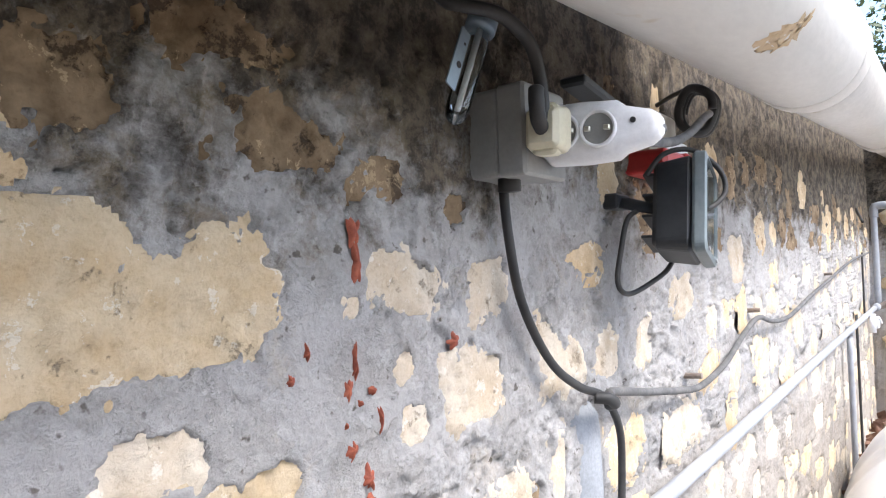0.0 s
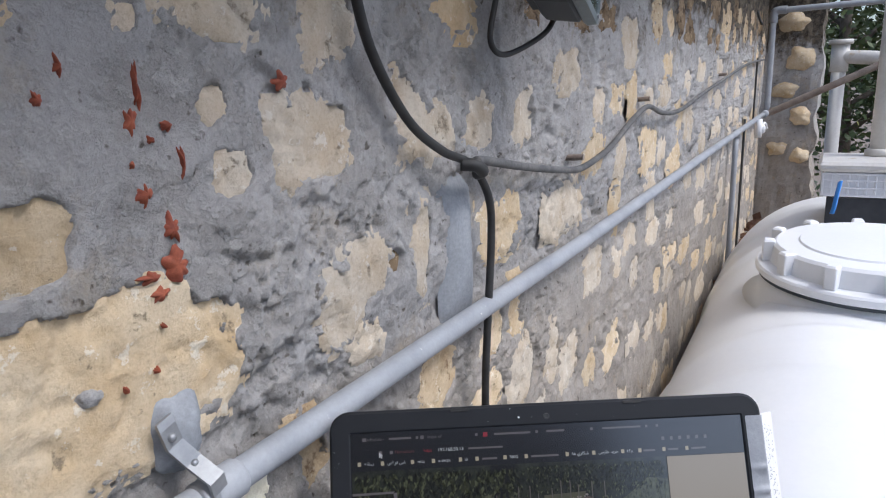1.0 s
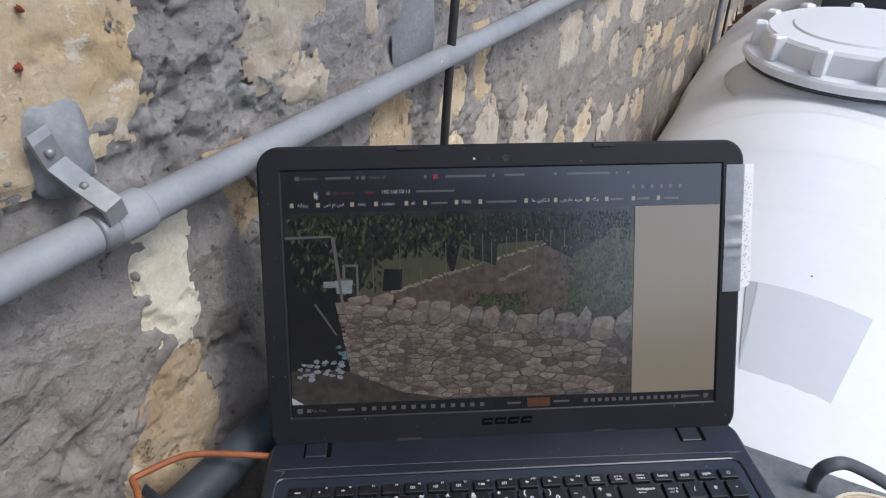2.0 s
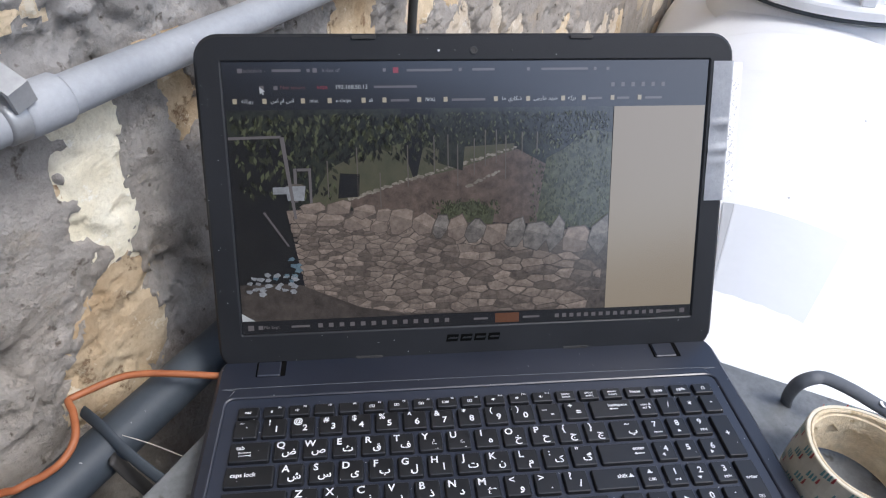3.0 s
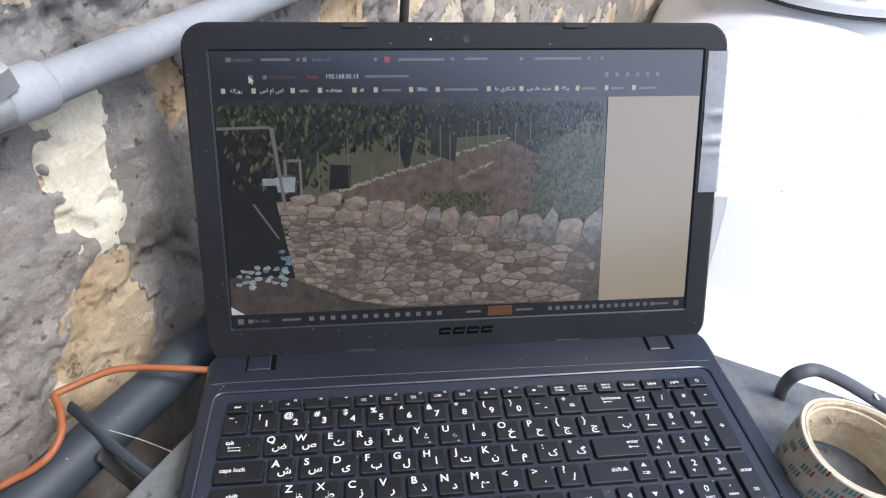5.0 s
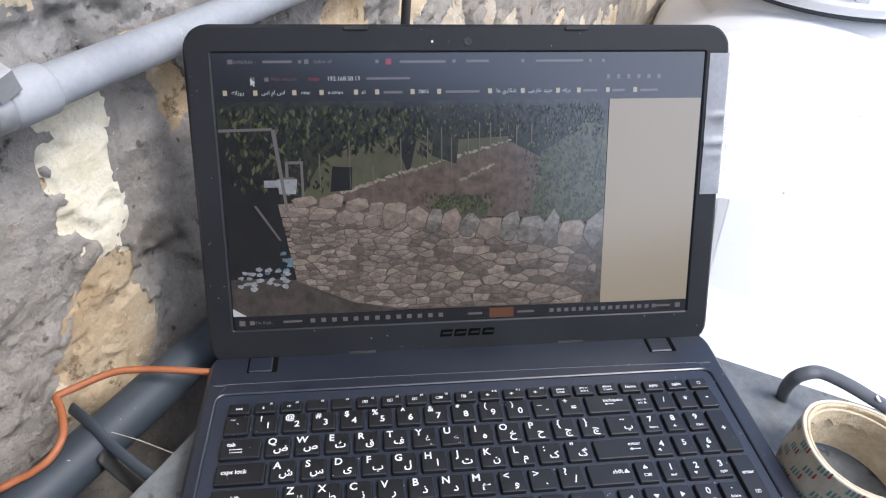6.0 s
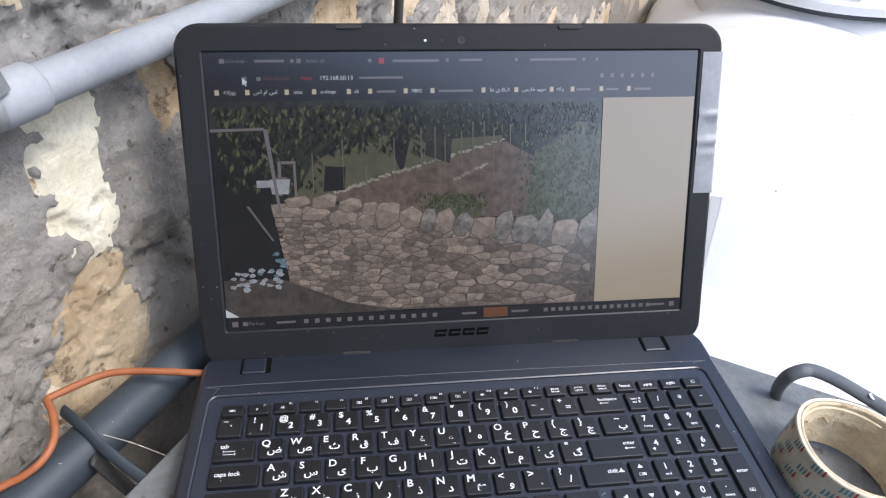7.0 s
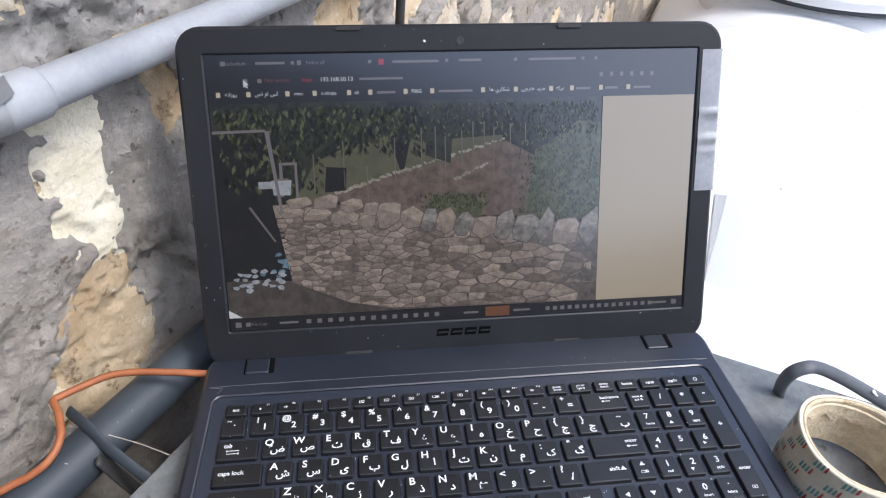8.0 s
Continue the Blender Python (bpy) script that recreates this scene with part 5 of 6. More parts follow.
    pad = (((("num &\nscr &", 0.0028, 0, 0),), (("/", 0.006, 0, 0),), (("*", 0.007, 0, -0.1),), (("-", 0.007, 0, 0.1),)),
           ((("7", 0.0062, 0, 0.3), ("home", 0.0026, 0.1, -0.5)), (("8", 0.0062, 0, 0.3), ("#up", 0.0026, -0.1, -0.5)), (("9", 0.0062, 0, 0.3), ("pgup", 0.0026, 0.1, -0.5))),
           ((("4", 0.0062, 0.1, 0.1), ("#left", 0.0026, -0.3, -0.45)), (("5", 0.0062, 0, 0.1),), (("6", 0.0062, 0.1, 0.1), ("#right", 0.0026, -0.2, -0.45))),
           ((("1", 0.0062, 0, 0.2), ("end", 0.0026, 0, -0.5)), (("2", 0.0062, 0.1, 0.2), ("#down", 0.0026, -0.2, -0.45)), (("3", 0.0062, 0.1, 0.2), ("pgdn", 0.0026, 0.1, -0.5))))
    for r, row in enumerate(pad):
        for x1, marks in zip(cols, row):
            key(x1, -r * PY, 0.0139, CH, marks)
    key(cols[1], -4 * PY, 0.0139, CH, (("0", 0.0062, 0.1, 0.2), ("insert", 0.0026, 0.1, -0.5)))
    key(cols[2], -4 * PY, 0.0139, CH, ((".", 0.0062, 0, 0.5), ("delete", 0.0026, 0, -0.4)))
    key(cols[3], -2 * PY, 0.0139, CH + PY, (("+", 0.0062, 0, 0.05),))
    key(cols[3], -4 * PY, 0.0139, CH + PY, (("enter", 0.0036, 0, 0.2), ("#screen", 0.0026, 0, -0.6)))


keyboard()



def dust():
    rnd = random.Random(31)
    bm = bmesh.new()
    for k in range(110):
        r = rnd.uniform(0.00012, 0.0004)
        c = Vector((rnd.uniform(-0.155, 0.218), rnd.uniform(-0.1, 0.066), 0.5987))
        if c.y < 0.036:
            c.z = DECK + 0.0002 if rnd.random() < 0.6 else 0.5975
        bm.faces.new([bm.verts.new(c + Vector((r * rnd.uniform(0.6, 1) * math.cos(a), r * rnd.uniform(0.6, 1) * math.sin(a), 0.0002))) for a in (0, 1.3, 2.6, 3.9, 5.1)])
    tagged(part("dust_specks", bm, M_PAPER, base), kind="stuff")
    bm = bmesh.new()
    for k in range(34):
        r = rnd.uniform(0.00012, 0.00035)
        side = rnd.random()
        c = Vector((rnd.uniform(-0.185, 0.185), rnd.uniform(0.004, 0.026), 0.0003)) if side < 0.5 else Vector((rnd.uniform(-0.188, -0.175), rnd.uniform(0.03, 0.23), 0.0003)) if side < 0.8 else Vector((rnd.uniform(-0.18, 0.17), rnd.uniform(0.2265, 0.238), 0.0003))
        bm.faces.new([bm.verts.new(c + Vector((r * math.cos(a), r * rnd.uniform(0.6, 1) * math.sin(a), 0.0))) for a in (0, 1.3, 2.6, 3.9, 5.1)])
    tagged(part("dust_specks", bm, M_PAPER, lid, m=FRONT), kind="stuff")


dust()

# ---- the picture on the display ----
E0 = 0.52
screen = part("screen", sheet([(-0.1722, 0.0278, -0.0011), (0.1722, 0.0278, -0.0011), (0.1722, 0.2225, -0.0011), (-0.1722, 0.2225, -0.0011)]), glow("display_bar_dark", (0.012, 0.012, 0.015), E0), laptop, "lit display showing a web page with a garden wall", m=FRONT)


def patch(name, points, level, material, label=""):
    return part(name, sheet([(x, y, -0.00105 + 0.00006 * level) for x, y in points]), material, screen, label, m=FRONT)


def bars(name, boxes, level, material, label=""):
    bm = bmesh.new()
    for x, y, w, h in boxes:
        bm.faces.new([bm.verts.new((x + a * w, y + b * h, -0.00105 + 0.00006 * level)) for a, b in ((0, -0.5), (1, -0.5), (1, 0.5), (0, 0.5))])
    ob = part(name, bm, material, screen, label, m=FRONT)
    return tagged(ob, kind="stuff") if len(boxes) > 1 else ob


def words(body, size, x, y, level, material):
    b = lettering(body, size, 0.0)
    width = max((v.co.x for v in b.verts), default=0)
    b.transform(Matrix.Translation((x + width, y, -0.00105 + 0.00006 * level)))
    part("words", b, material, screen, m=FRONT)


G_FIELD = glow("shown_meadow", (0.10, 0.105, 0.055), E0, (0.17, 0.15, 0.09), "noise", 60)
G_SOIL = glow("shown_red_soil", (0.10, 0.07, 0.05), E0, (0.25, 0.175, 0.14), "noise", 150)
G_PATH = glow("shown_pale_path", (0.30, 0.26, 0.2), E0, (0.46, 0.4, 0.32), "cells", 300)
G_TREES = glow("shown_tree_shade", (0.003, 0.004, 0.003), E0, (0.05, 0.056, 0.034), "noise", 130)
G_DARK = glow("shown_black_shade", (0.003, 0.003, 0.004), E0, (0.015, 0.014, 0.012), "noise", 50)
G_BUSH = glow("shown_bush", (0.045, 0.05, 0.022), E0, (0.16, 0.165, 0.08), "noise", 150)
G_GROUND = glow("shown_dirt", (0.045, 0.035, 0.028), E0, (0.14, 0.11, 0.09), "noise", 90)


G_JOINT = glow("shown_joint_shade", (0.07, 0.054, 0.044), E0, (0.21, 0.165, 0.137), "noise", 260)
G_ROCK = [glow("shown_stone", (0.19 * k, 0.14 * k, 0.112 * k), E0, (0.42 * k, 0.33 * k, 0.27 * k), "noise", 230) for k in (0.55, 0.8, 1.0, 1.25, 1.55)]
G_WARM = [glow("shown_warm_stone", (0.26 * k, 0.19 * k, 0.15 * k), E0, (0.50 * k, 0.39 * k, 0.32 * k), "noise", 200) for k in (0.45, 0.85, 1.15)]
G_CAPS = [glow("shown_coping_stone", (0.15 * k, 0.13 * k, 0.115 * k), E0, (0.44 * k, 0.38 * k, 0.335 * k), "noise", 200) for k in (0.4, 0.8, 1.15)]
G_PANEL = glow("shown_beige_panel", (0.45, 0.36, 0.255), E0 * 1.35)
G_TEXT = glow("shown_white_text", (0.75, 0.75, 0.75), E0 * 1.2)
G_DIM = glow("shown_dim_text", (0.24, 0.21, 0.21), E0)
G_REDTEXT = glow("shown_red_text", (0.22, 0.07, 0.06), E0)
G_RED = glow("shown_red_icon", (0.5, 0.04, 0.06), E0)
G_FOLDER = glow("shown_folder", (0.78, 0.66, 0.46), E0)
G_POST = glow("shown_post", (0.20, 0.17, 0.14), E0)
G_WHITE = glow("shown_white_thing", (0.30, 0.30, 0.32), E0, (0.62, 0.63, 0.66), "noise", 160)
G_BLUE = glow("shown_blue_bag", (0.10, 0.17, 0.23), E0, (0.30, 0.42, 0.48), "noise", 200)
G_LEAF = [glow("shown_leaf", (0.07 * k, 0.076 * k, 0.036 * k), E0) for k in (0.1, 0.7, 2.0)]
G_BAR = glow("shown_taskbar", (0.010, 0.010, 0.012), E0)
G_ORANGE = glow("shown_orange_task", (0.22, 0.08, 0.03), E0)

VX0, VX1 = -0.1715, 0.1025
patch("tree_shade", [(VX0, 0.119), (VX1, 0.119), (VX1, 0.1905), (VX0, 0.1905)], 1, G_TREES)
patch("meadow", [(-0.122, 0.118), (0.022, 0.133), (0.03, 0.165), (-0.03, 0.162), (-0.045, 0.168), (-0.085, 0.158), (-0.104, 0.149)], 2, G_FIELD)
patch("soil", [(-0.085, 0.112), (0.06, 0.105), (0.062, 0.145), (0.032, 0.161), (-0.015, 0.1465), (-0.051, 0.139), (-0.09, 0.1265)], 3, G_SOIL)
patch("bush", [(0.047, 0.105), (VX1, 0.1), (VX1, 0.172), (0.085, 0.174), (0.066, 0.160), (0.054, 0.154), (0.05, 0.13)], 5, G_BUSH)
patch("bush", [(-0.03, 0.108), (0.014, 0.106), (0.016, 0.117), (0.0, 0.124), (-0.02, 0.121)], 5, G_BUSH)
patch("tree", [(-0.052, 0.190), (-0.05, 0.16), (-0.044, 0.142), (-0.041, 0.143), (-0.036, 0.165), (-0.03, 0.19)], 6, G_DARK)
patch("tree", [(-0.022, 0.19), (-0.026, 0.152), (-0.008, 0.146), (-0.004, 0.19)], 6, G_TREES)
patch("shade", [(VX0, 0.056), (-0.1285, 0.06), (-0.133, 0.122), (-0.129, 0.165), (VX0, 0.17)], 7, G_DARK)
patch("dirt", [(VX0, 0.038), (-0.045, 0.038), (-0.0854, 0.047), (-0.124, 0.064), (-0.14, 0.066), (VX0, 0.066)], 8, G_GROUND)
patch("wall_shown", [(-0.05, 0.0385), (VX1, 0.0375), (VX1, 0.09), (0.02, 0.105), (-0.06, 0.115), (-0.112, 0.122), (-0.134, 0.12), (-0.1284, 0.0991), (-0.1251, 0.0634), (-0.0854, 0.046)], 9, G_JOINT)


def along(line, x):
    """A height on a broken line."""
    for (x0, y0), (x1, y1) in zip(line, line[1:]):
        if x <= x1:
            break
    return y0 + (y1 - y0) * (x - x0) / (x1 - x0)


COPING_FOOT = ((-0.1347, 0.113), (-0.075, 0.1024), (-0.0387, 0.0978), (0.005, 0.0905), (0.1036, 0.0764))
COPING_TOP = ((-0.1347, 0.1245), (-0.0997, 0.1275), (-0.0547, 0.119), (-0.0151, 0.1145), (0.039, 0.1115), (0.1036, 0.107))
WALL_FOOT = ((-0.1347, 0.07), (-0.1251, 0.0634), (-0.0854, 0.046), (-0.0501, 0.0397), (0.1036, 0.0378))


def cut_cell(poly, middle, normal):
    """Keeps the part of a polygon on the near side of a line."""
    out = []
    for a, b in zip(poly, poly[1:] + poly[:1]):
        da, db = (a - middle).dot(normal), (b - middle).dot(normal)
        if da <= 0:
            out.append(a)
        if (da < 0 < db) or (db < 0 < da):
            out.append(a.lerp(b, da / (da - db)))
    return out


def flat_face(bm, pts, level):
    pts = [p for p in pts if p.x < VX1]
    if len(pts) > 2:
        bm.faces.new([bm.verts.new((p.x, p.y, -0.00105 + 0.00006 * level)) for p in pts])


def shown_rubble():
    """The pictured dry wall: small stones far off, large flat ones close by, each with a lit upper face."""
    rnd = random.Random(17)
    seeds = []
    for _ in range(9000):
        x = rnd.uniform(-0.132, VX1 - 0.001)
        y = rnd.uniform(0.036, 0.113)
        if not along(WALL_FOOT, x) - 0.002 < y < along(COPING_FOOT, x) + 0.004:
            continue
        w = (0.0074 + 0.046 * max(0.0, x + 0.10)) * (1.25 - 4 * (y - 0.04)) * rnd.choice((0.65, 0.9, 1.0, 1.1, 1.35))
        if all(((x - q[0]) / w) ** 2 + ((y - q[1]) / (0.46 * w)) ** 2 > 1 for q in seeds):
            seeds.append((x, y, w))
    body, lit = [bmesh.new() for _ in G_ROCK], [bmesh.new() for _ in G_ROCK]
    for i, (x, y, w) in enumerate(seeds):
        c = Vector((x, y * 2.1))
        poly = [c + Vector((dx * w * 2, dy * w * 2)) for dx, dy in ((-1, -1), (1, -1), (1, 1), (-1, 1))]
        for k, (u, v, _) in enumerate(seeds):
            if k != i and abs(u - x) < 0.045 and abs(v - y) < 0.03:
                q = Vector((u, v * 2.1))
                poly = cut_cell(poly, (c + q) / 2, q - c)
        if len(poly) < 3:
            continue
        poly = [Vector((p.x, p.y / 2.1)) for p in poly]
        for (ax, ay), (bx, by) in zip(((-0.134, 0.113),) + WALL_FOOT[1:], WALL_FOOT[1:]):
            poly = cut_cell(poly, Vector((ax, ay)), Vector((by - ay, ax - bx)))
        if len(poly) < 3:
            continue
        mid = sum(poly, Vector((0, 0))) / len(poly)
        gap = 0.00015 + 0.02 * w * rnd.random() ** 2
        poly = [p + (mid - p).normalized() * min(gap + 0.1 * w * rnd.random() ** 3, 0.4 * (mid - p).length) for p in poly]
        tone = rnd.choice((0, 0, 1, 2, 2, 3))
        flat_face(body[tone], poly, 12)
        lean = Vector((rnd.uniform(-0.5, 0.3), -1)).normalized()
        top = cut_cell([mid + (p - mid) * 0.9 for p in poly], mid + Vector((0, rnd.uniform(-0.25, 0.2) * w * 0.5)), lean)
        if len(top) > 2 and rnd.random() < 0.8:
            flat_face(lit[min(4, tone + 1)], top, 13)
    for group in (body, lit):
        for bm, g in zip(group, G_ROCK):
            tagged(part("stones_shown", bm, g, screen, m=FRONT), kind="stuff")


shown_rubble()


def shown_coping():
    """Large blocks along the top of the pictured wall: flat slabs far off, upright lumps close by."""
    rnd = random.Random(5)

    def lump(x, y, w, h, tones, level):
        c = Vector((x, y))
        n = rnd.choice((6, 7, 8))
        poly = []
        for q in range(n):
            a = 2 * math.pi * (q + rnd.uniform(0.2, 0.8)) / n
            k = (abs(math.cos(a)) ** 3.2 + abs(math.sin(a)) ** 3.2) ** (-1 / 3.2) * rnd.uniform(0.9, 1.08)
            poly.append(c + Vector((w / 2 * k * math.cos(a) + 0.12 * h * math.sin(a), h / 2 * k * math.sin(a))))
        poly = [Vector((min(p.x, VX1 - 0.0002), p.y)) for p in poly]
        split = Vector((rnd.uniform(-0.8, 0.4), -1)).normalized()
        for pts, mat, up in ((poly, tones[0], 0), ([c + (p - c) * 0.93 for p in poly], tones[1], 1), (cut_cell([c + (p - c) * 0.9 for p in poly], c + Vector((0, rnd.uniform(-0.1, 0.25) * h)), split), tones[2], 2)):
            if len(pts) > 2:
                patch("coping_stone", [tuple(p) for p in pts], level + up, mat)

    for row in range(2):
        x = -0.131 + 0.006 * row
        while x < -0.055:
            w = rnd.uniform(0.012, 0.021)
            lo, hi = along(COPING_FOOT, x + w / 2), along(COPING_TOP, x + w / 2)
            lump(x + w / 2, lo + (hi - lo) * (0.26 + 0.46 * row), w * 1.04, (hi - lo) * 0.54, G_WARM, 14 + 3 * row)
            x += w * 0.95
    x = -0.062
    while x < VX1 - 0.004:
        w = rnd.uniform(0.0105, 0.0185) * (1 + 2.2 * max(0.0, x))
        lo, hi = along(COPING_FOOT, x + w / 2), along(COPING_TOP, x + w / 2)
        h = (hi - lo) * rnd.uniform(0.72, 1.1)
        lump(x + w / 2, lo + 0.5 * h + 0.001, w * 1.06, h * 1.04, rnd.choice((G_CAPS, G_CAPS, G_WARM)), rnd.choice((18, 21)))
        x += w * 0.96


shown_coping()


def shown_edging():
    """Two broken lines of small pale stones beside the pictured bed."""
    rnd = random.Random(21)
    b = bmesh.new()
    for (x0, y0), (x1, y1), num in (((-0.09, 0.127), (-0.05, 0.1395), 26), ((-0.05, 0.1395), (0.031, 0.162), 40), ((-0.006, 0.134), (0.02, 0.1455), 14)):
        for k in range(num):
            f = (k + rnd.random()) / num
            x, y = x0 + (x1 - x0) * f, y0 + (y1 - y0) * f + rnd.uniform(-0.0008, 0.0008)
            r = rnd.uniform(0.0008, 0.0019) * (1.15 - 0.4 * f)
            b.faces.new([b.verts.new((x + r * rnd.uniform(0.8, 1.5) * math.cos(a), y + r * rnd.uniform(0.6, 0.9) * math.sin(a), -0.00105 + 0.00006 * 4)) for a in (0.2, 1.3, 2.3, 3.4, 4.6, 5.4)])
    tagged(part("edging_shown", b, G_PATH, screen, m=FRONT), kind="stuff")


shown_edging()


def shown_leaves():
    rnd = random.Random(9)
    bms = [bmesh.new() for _ in G_LEAF]
    for k in range(2600):
        kind = k % 3
        if kind == 2:
            x, y = rnd.uniform(0.042, 0.101) if k % 4 else rnd.uniform(-0.03, 0.02), 0.100 + 0.07 * rnd.random() ** 1.2
            if x < 0.03:
                y = 0.112 + 0.011 * rnd.random()
            l = rnd.uniform(0.0015, 0.004)
        else:
            x = rnd.uniform(VX0 + 0.004, 0.10)
            reach = 0.055 if x < -0.1 else 0.032 if x < -0.02 else 0.022
            y = 0.188 - reach * rnd.random() ** 1.3
            l = rnd.uniform(0.003, 0.0075) if x < -0.03 else rnd.uniform(0.0015, 0.004)
        a = -math.pi / 2 + rnd.uniform(-0.8, 0.8)
        if kind == 2:
            a = math.pi / 2 + rnd.uniform(-0.7, 0.7)
        d, q = Vector((math.cos(a), math.sin(a))), Vector((-math.sin(a), math.cos(a))) * l * 0.2
        p = Vector((x, y))
        pts = [p, p + d * l * 0.45 + q, p + d * l, p + d * l * 0.45 - q]
        if max(u.x for u in pts) > VX1 or min(u.x for u in pts) < VX0 or max(u.y for u in pts) > 0.1905:
            continue
        b = bms[rnd.choice((1, 1, 1, 2) if kind == 2 else (0, 0, 0, 1, 1, 2))]
        b.faces.new([b.verts.new((u.x, u.y, -0.00105 + 0.00006 * 13)) for u in pts])
    for b, g in zip(bms, G_LEAF):
        tagged(part("leaves_shown", b, g, screen, m=FRONT), kind="stuff")


shown_leaves()
for x, y, h in ((-0.105, 0.142, 0.026), (-0.084, 0.147, 0.034), (-0.068, 0.132, 0.028), (-0.048, 0.15, 0.03), (-0.029, 0.158, 0.026), (-0.019, 0.16, 0.024), (-0.012, 0.15, 0.03), (0.0, 0.156, 0.026), (0.008, 0.162, 0.026), (0.016, 0.163, 0.024), (0.023, 0.155, 0.032), (0.035, 0.165, 0.016), (0.046, 0.166, 0.014)):
    bars("post", [(x, y, 0.0008, h)], 14, G_POST)
patch("drum", [(-0.098, 0.128), (-0.083, 0.129), (-0.082, 0.145), (-0.096, 0.146)], 14, G_DARK)
patch("pipe_shown", [(VX0, 0.1705), (-0.137, 0.1712), (-0.135, 0.173), (VX0, 0.1725)], 14, G_DIM)
bars("pipe_shown", [(-0.1285, 0.138, 0.0022, 0.024), (-0.118, 0.137, 0.0018, 0.024), (-0.126, 0.149, 0.01, 0.002)], 14, G_DIM)
patch("pipe_shown", [(-0.1365, 0.172), (-0.1335, 0.172), (-0.1275, 0.114), (-0.1295, 0.114)], 26, G_DIM)
patch("bucket_shown", [(-0.1335, 0.1272), (-0.122, 0.127), (-0.1205, 0.1375), (-0.1345, 0.1375)], 15, G_WHITE)
patch("bucket_shown", [(-0.1345, 0.1375), (-0.1205, 0.1375), (-0.124, 0.139), (-0.131, 0.139)], 15, G_POST)
bars("basin_shown", [(-0.1435, 0.1345, 0.012, 0.005)], 15, G_WHITE)
patch("stick_shown", [(-0.1515, 0.119), (-0.15, 0.1195), (-0.134, 0.094), (-0.1355, 0.094)], 15, G_DIM)


def shown_litter():
    rnd = random.Random(3)
    for g, num, area in ((G_WHITE, 26, (-0.168, -0.128, 0.058, 0.074)), (G_BLUE, 20, (-0.151, -0.128, 0.066, 0.09))):
        b = bmesh.new()
        for k in range(num):
            x, y = rnd.uniform(area[0], area[1]), rnd.uniform(area[2], area[3])
            if g is G_BLUE and y - 0.066 > (x + 0.151) * 1.2:
                continue
            b.faces.new([b.verts.new((x + rnd.uniform(0.5, 1) * 0.0035 * math.cos(a), y + rnd.uniform(0.4, 1) * 0.0022 * math.sin(a), -0.00105 + 0.00006 * 15)) for a in (0, 1.2, 2.4, 3.7, 5)])
        tagged(part("litter_shown", b, g, screen, m=FRONT), kind="stuff")


shown_litter()
patch("panel", [(0.1025, 0.0375), (0.1715, 0.0375), (0.1715, 0.1903), (0.1030, 0.1903)], 12, G_PANEL, "blank beige page margin")
patch("taskbar", [(-0.1718, 0.0282), (0.1718, 0.0282), (0.1718, 0.0373), (-0.1718, 0.0382)], 15, G_BAR)
patch("page_corner", [(-0.1718, 0.0385), (-0.1625, 0.0384), (-0.1718, 0.0445)], 16, G_TEXT)
bars("folder", [(x, 0.1965, 0.0028, 0.0034) for x in (-0.1665, -0.1465, -0.1205, -0.1022, -0.0788, -0.0643, -0.0399, -0.0213, 0.0146, 0.038, 0.0635, 0.0787, 0.1, 0.1203)], 4, G_FOLDER)
bars("bookmark_bar", [(x, 0.1962, w, 0.0016) for x, w in ((-0.0585, 0.013), (-0.0155, 0.024), (0.083, 0.0105), (0.1045, 0.0095), (0.1255, 0.013))], 4, G_DIM)
for body, x in (("misc", -0.1145), ("e-shops", -0.0965), ("ali", -0.0735), ("780G", -0.0345)):
    words(body, 0.0034, x, 0.1964, 4, G_TEXT)
for body, x in (("\ufeea\ufee7\ufe8d\ufeaf\ufeed\ufead", -0.1605), ("\ufeb1\ufe8d \ufee1\ufe8d \ufeb1\ufe8d", -0.1408), ("\ufe8e\ufeeb \ufef1\ufead\ufe8e\ufedc\ufeb7", 0.0205), ("\ufef0\ufe9f\ufead\ufe8e\ufea7 \ufeaa\ufef3\ufeae\ufea7", 0.0435), ("\ufeea\ufedb\ufeae\ufe91", 0.0685)):
    words(body, 0.0038, x, 0.1966, 4, G_TEXT)
words("schedule -", 0.0037, -0.158, 0.2168, 4, G_DIM)
words("192.168.50.13", 0.0040, -0.0965, 0.2055, 4, G_TEXT)
words("Not secure", 0.0037, -0.134, 0.2055, 4, G_REDTEXT)
words("https", 0.0036, -0.109, 0.2055, 4, G_RED)
words("Index of", 0.0037, -0.1055, 0.2168, 4, G_DIM)
words("File Expl..", 0.0033, -0.1565, 0.0330, 17, G_DIM)
bars("tab_bar", [(-0.139, 0.2168, 0.0195, 0.0017), (-0.047, 0.2165, 0.032, 0.0017), (-0.001, 0.2168, 0.016, 0.0017), (0.0485, 0.2168, 0.034, 0.0016), (-0.07, 0.2055, 0.03, 0.0015)], 4, G_DIM)
bars("icon", [(-0.162, 0.2168, 0.0035, 0.003), (-0.1115, 0.2168, 0.003, 0.003), (-0.148, 0.2052, 0.003, 0.0032), (-0.1385, 0.2053, 0.0028, 0.0026)]
     + [(0.1 + 0.0075 * k, 0.2057, 0.0026, 0.003) for k in range(6)] + [(x, 0.2168, 0.0022, 0.0022) for x in (-0.1155, -0.0635, -0.0105, 0.038, 0.0865, 0.096)], 4, G_DIM)
bars("red_icon", [(-0.0565, 0.2166, 0.0038, 0.0038)], 4, G_RED)
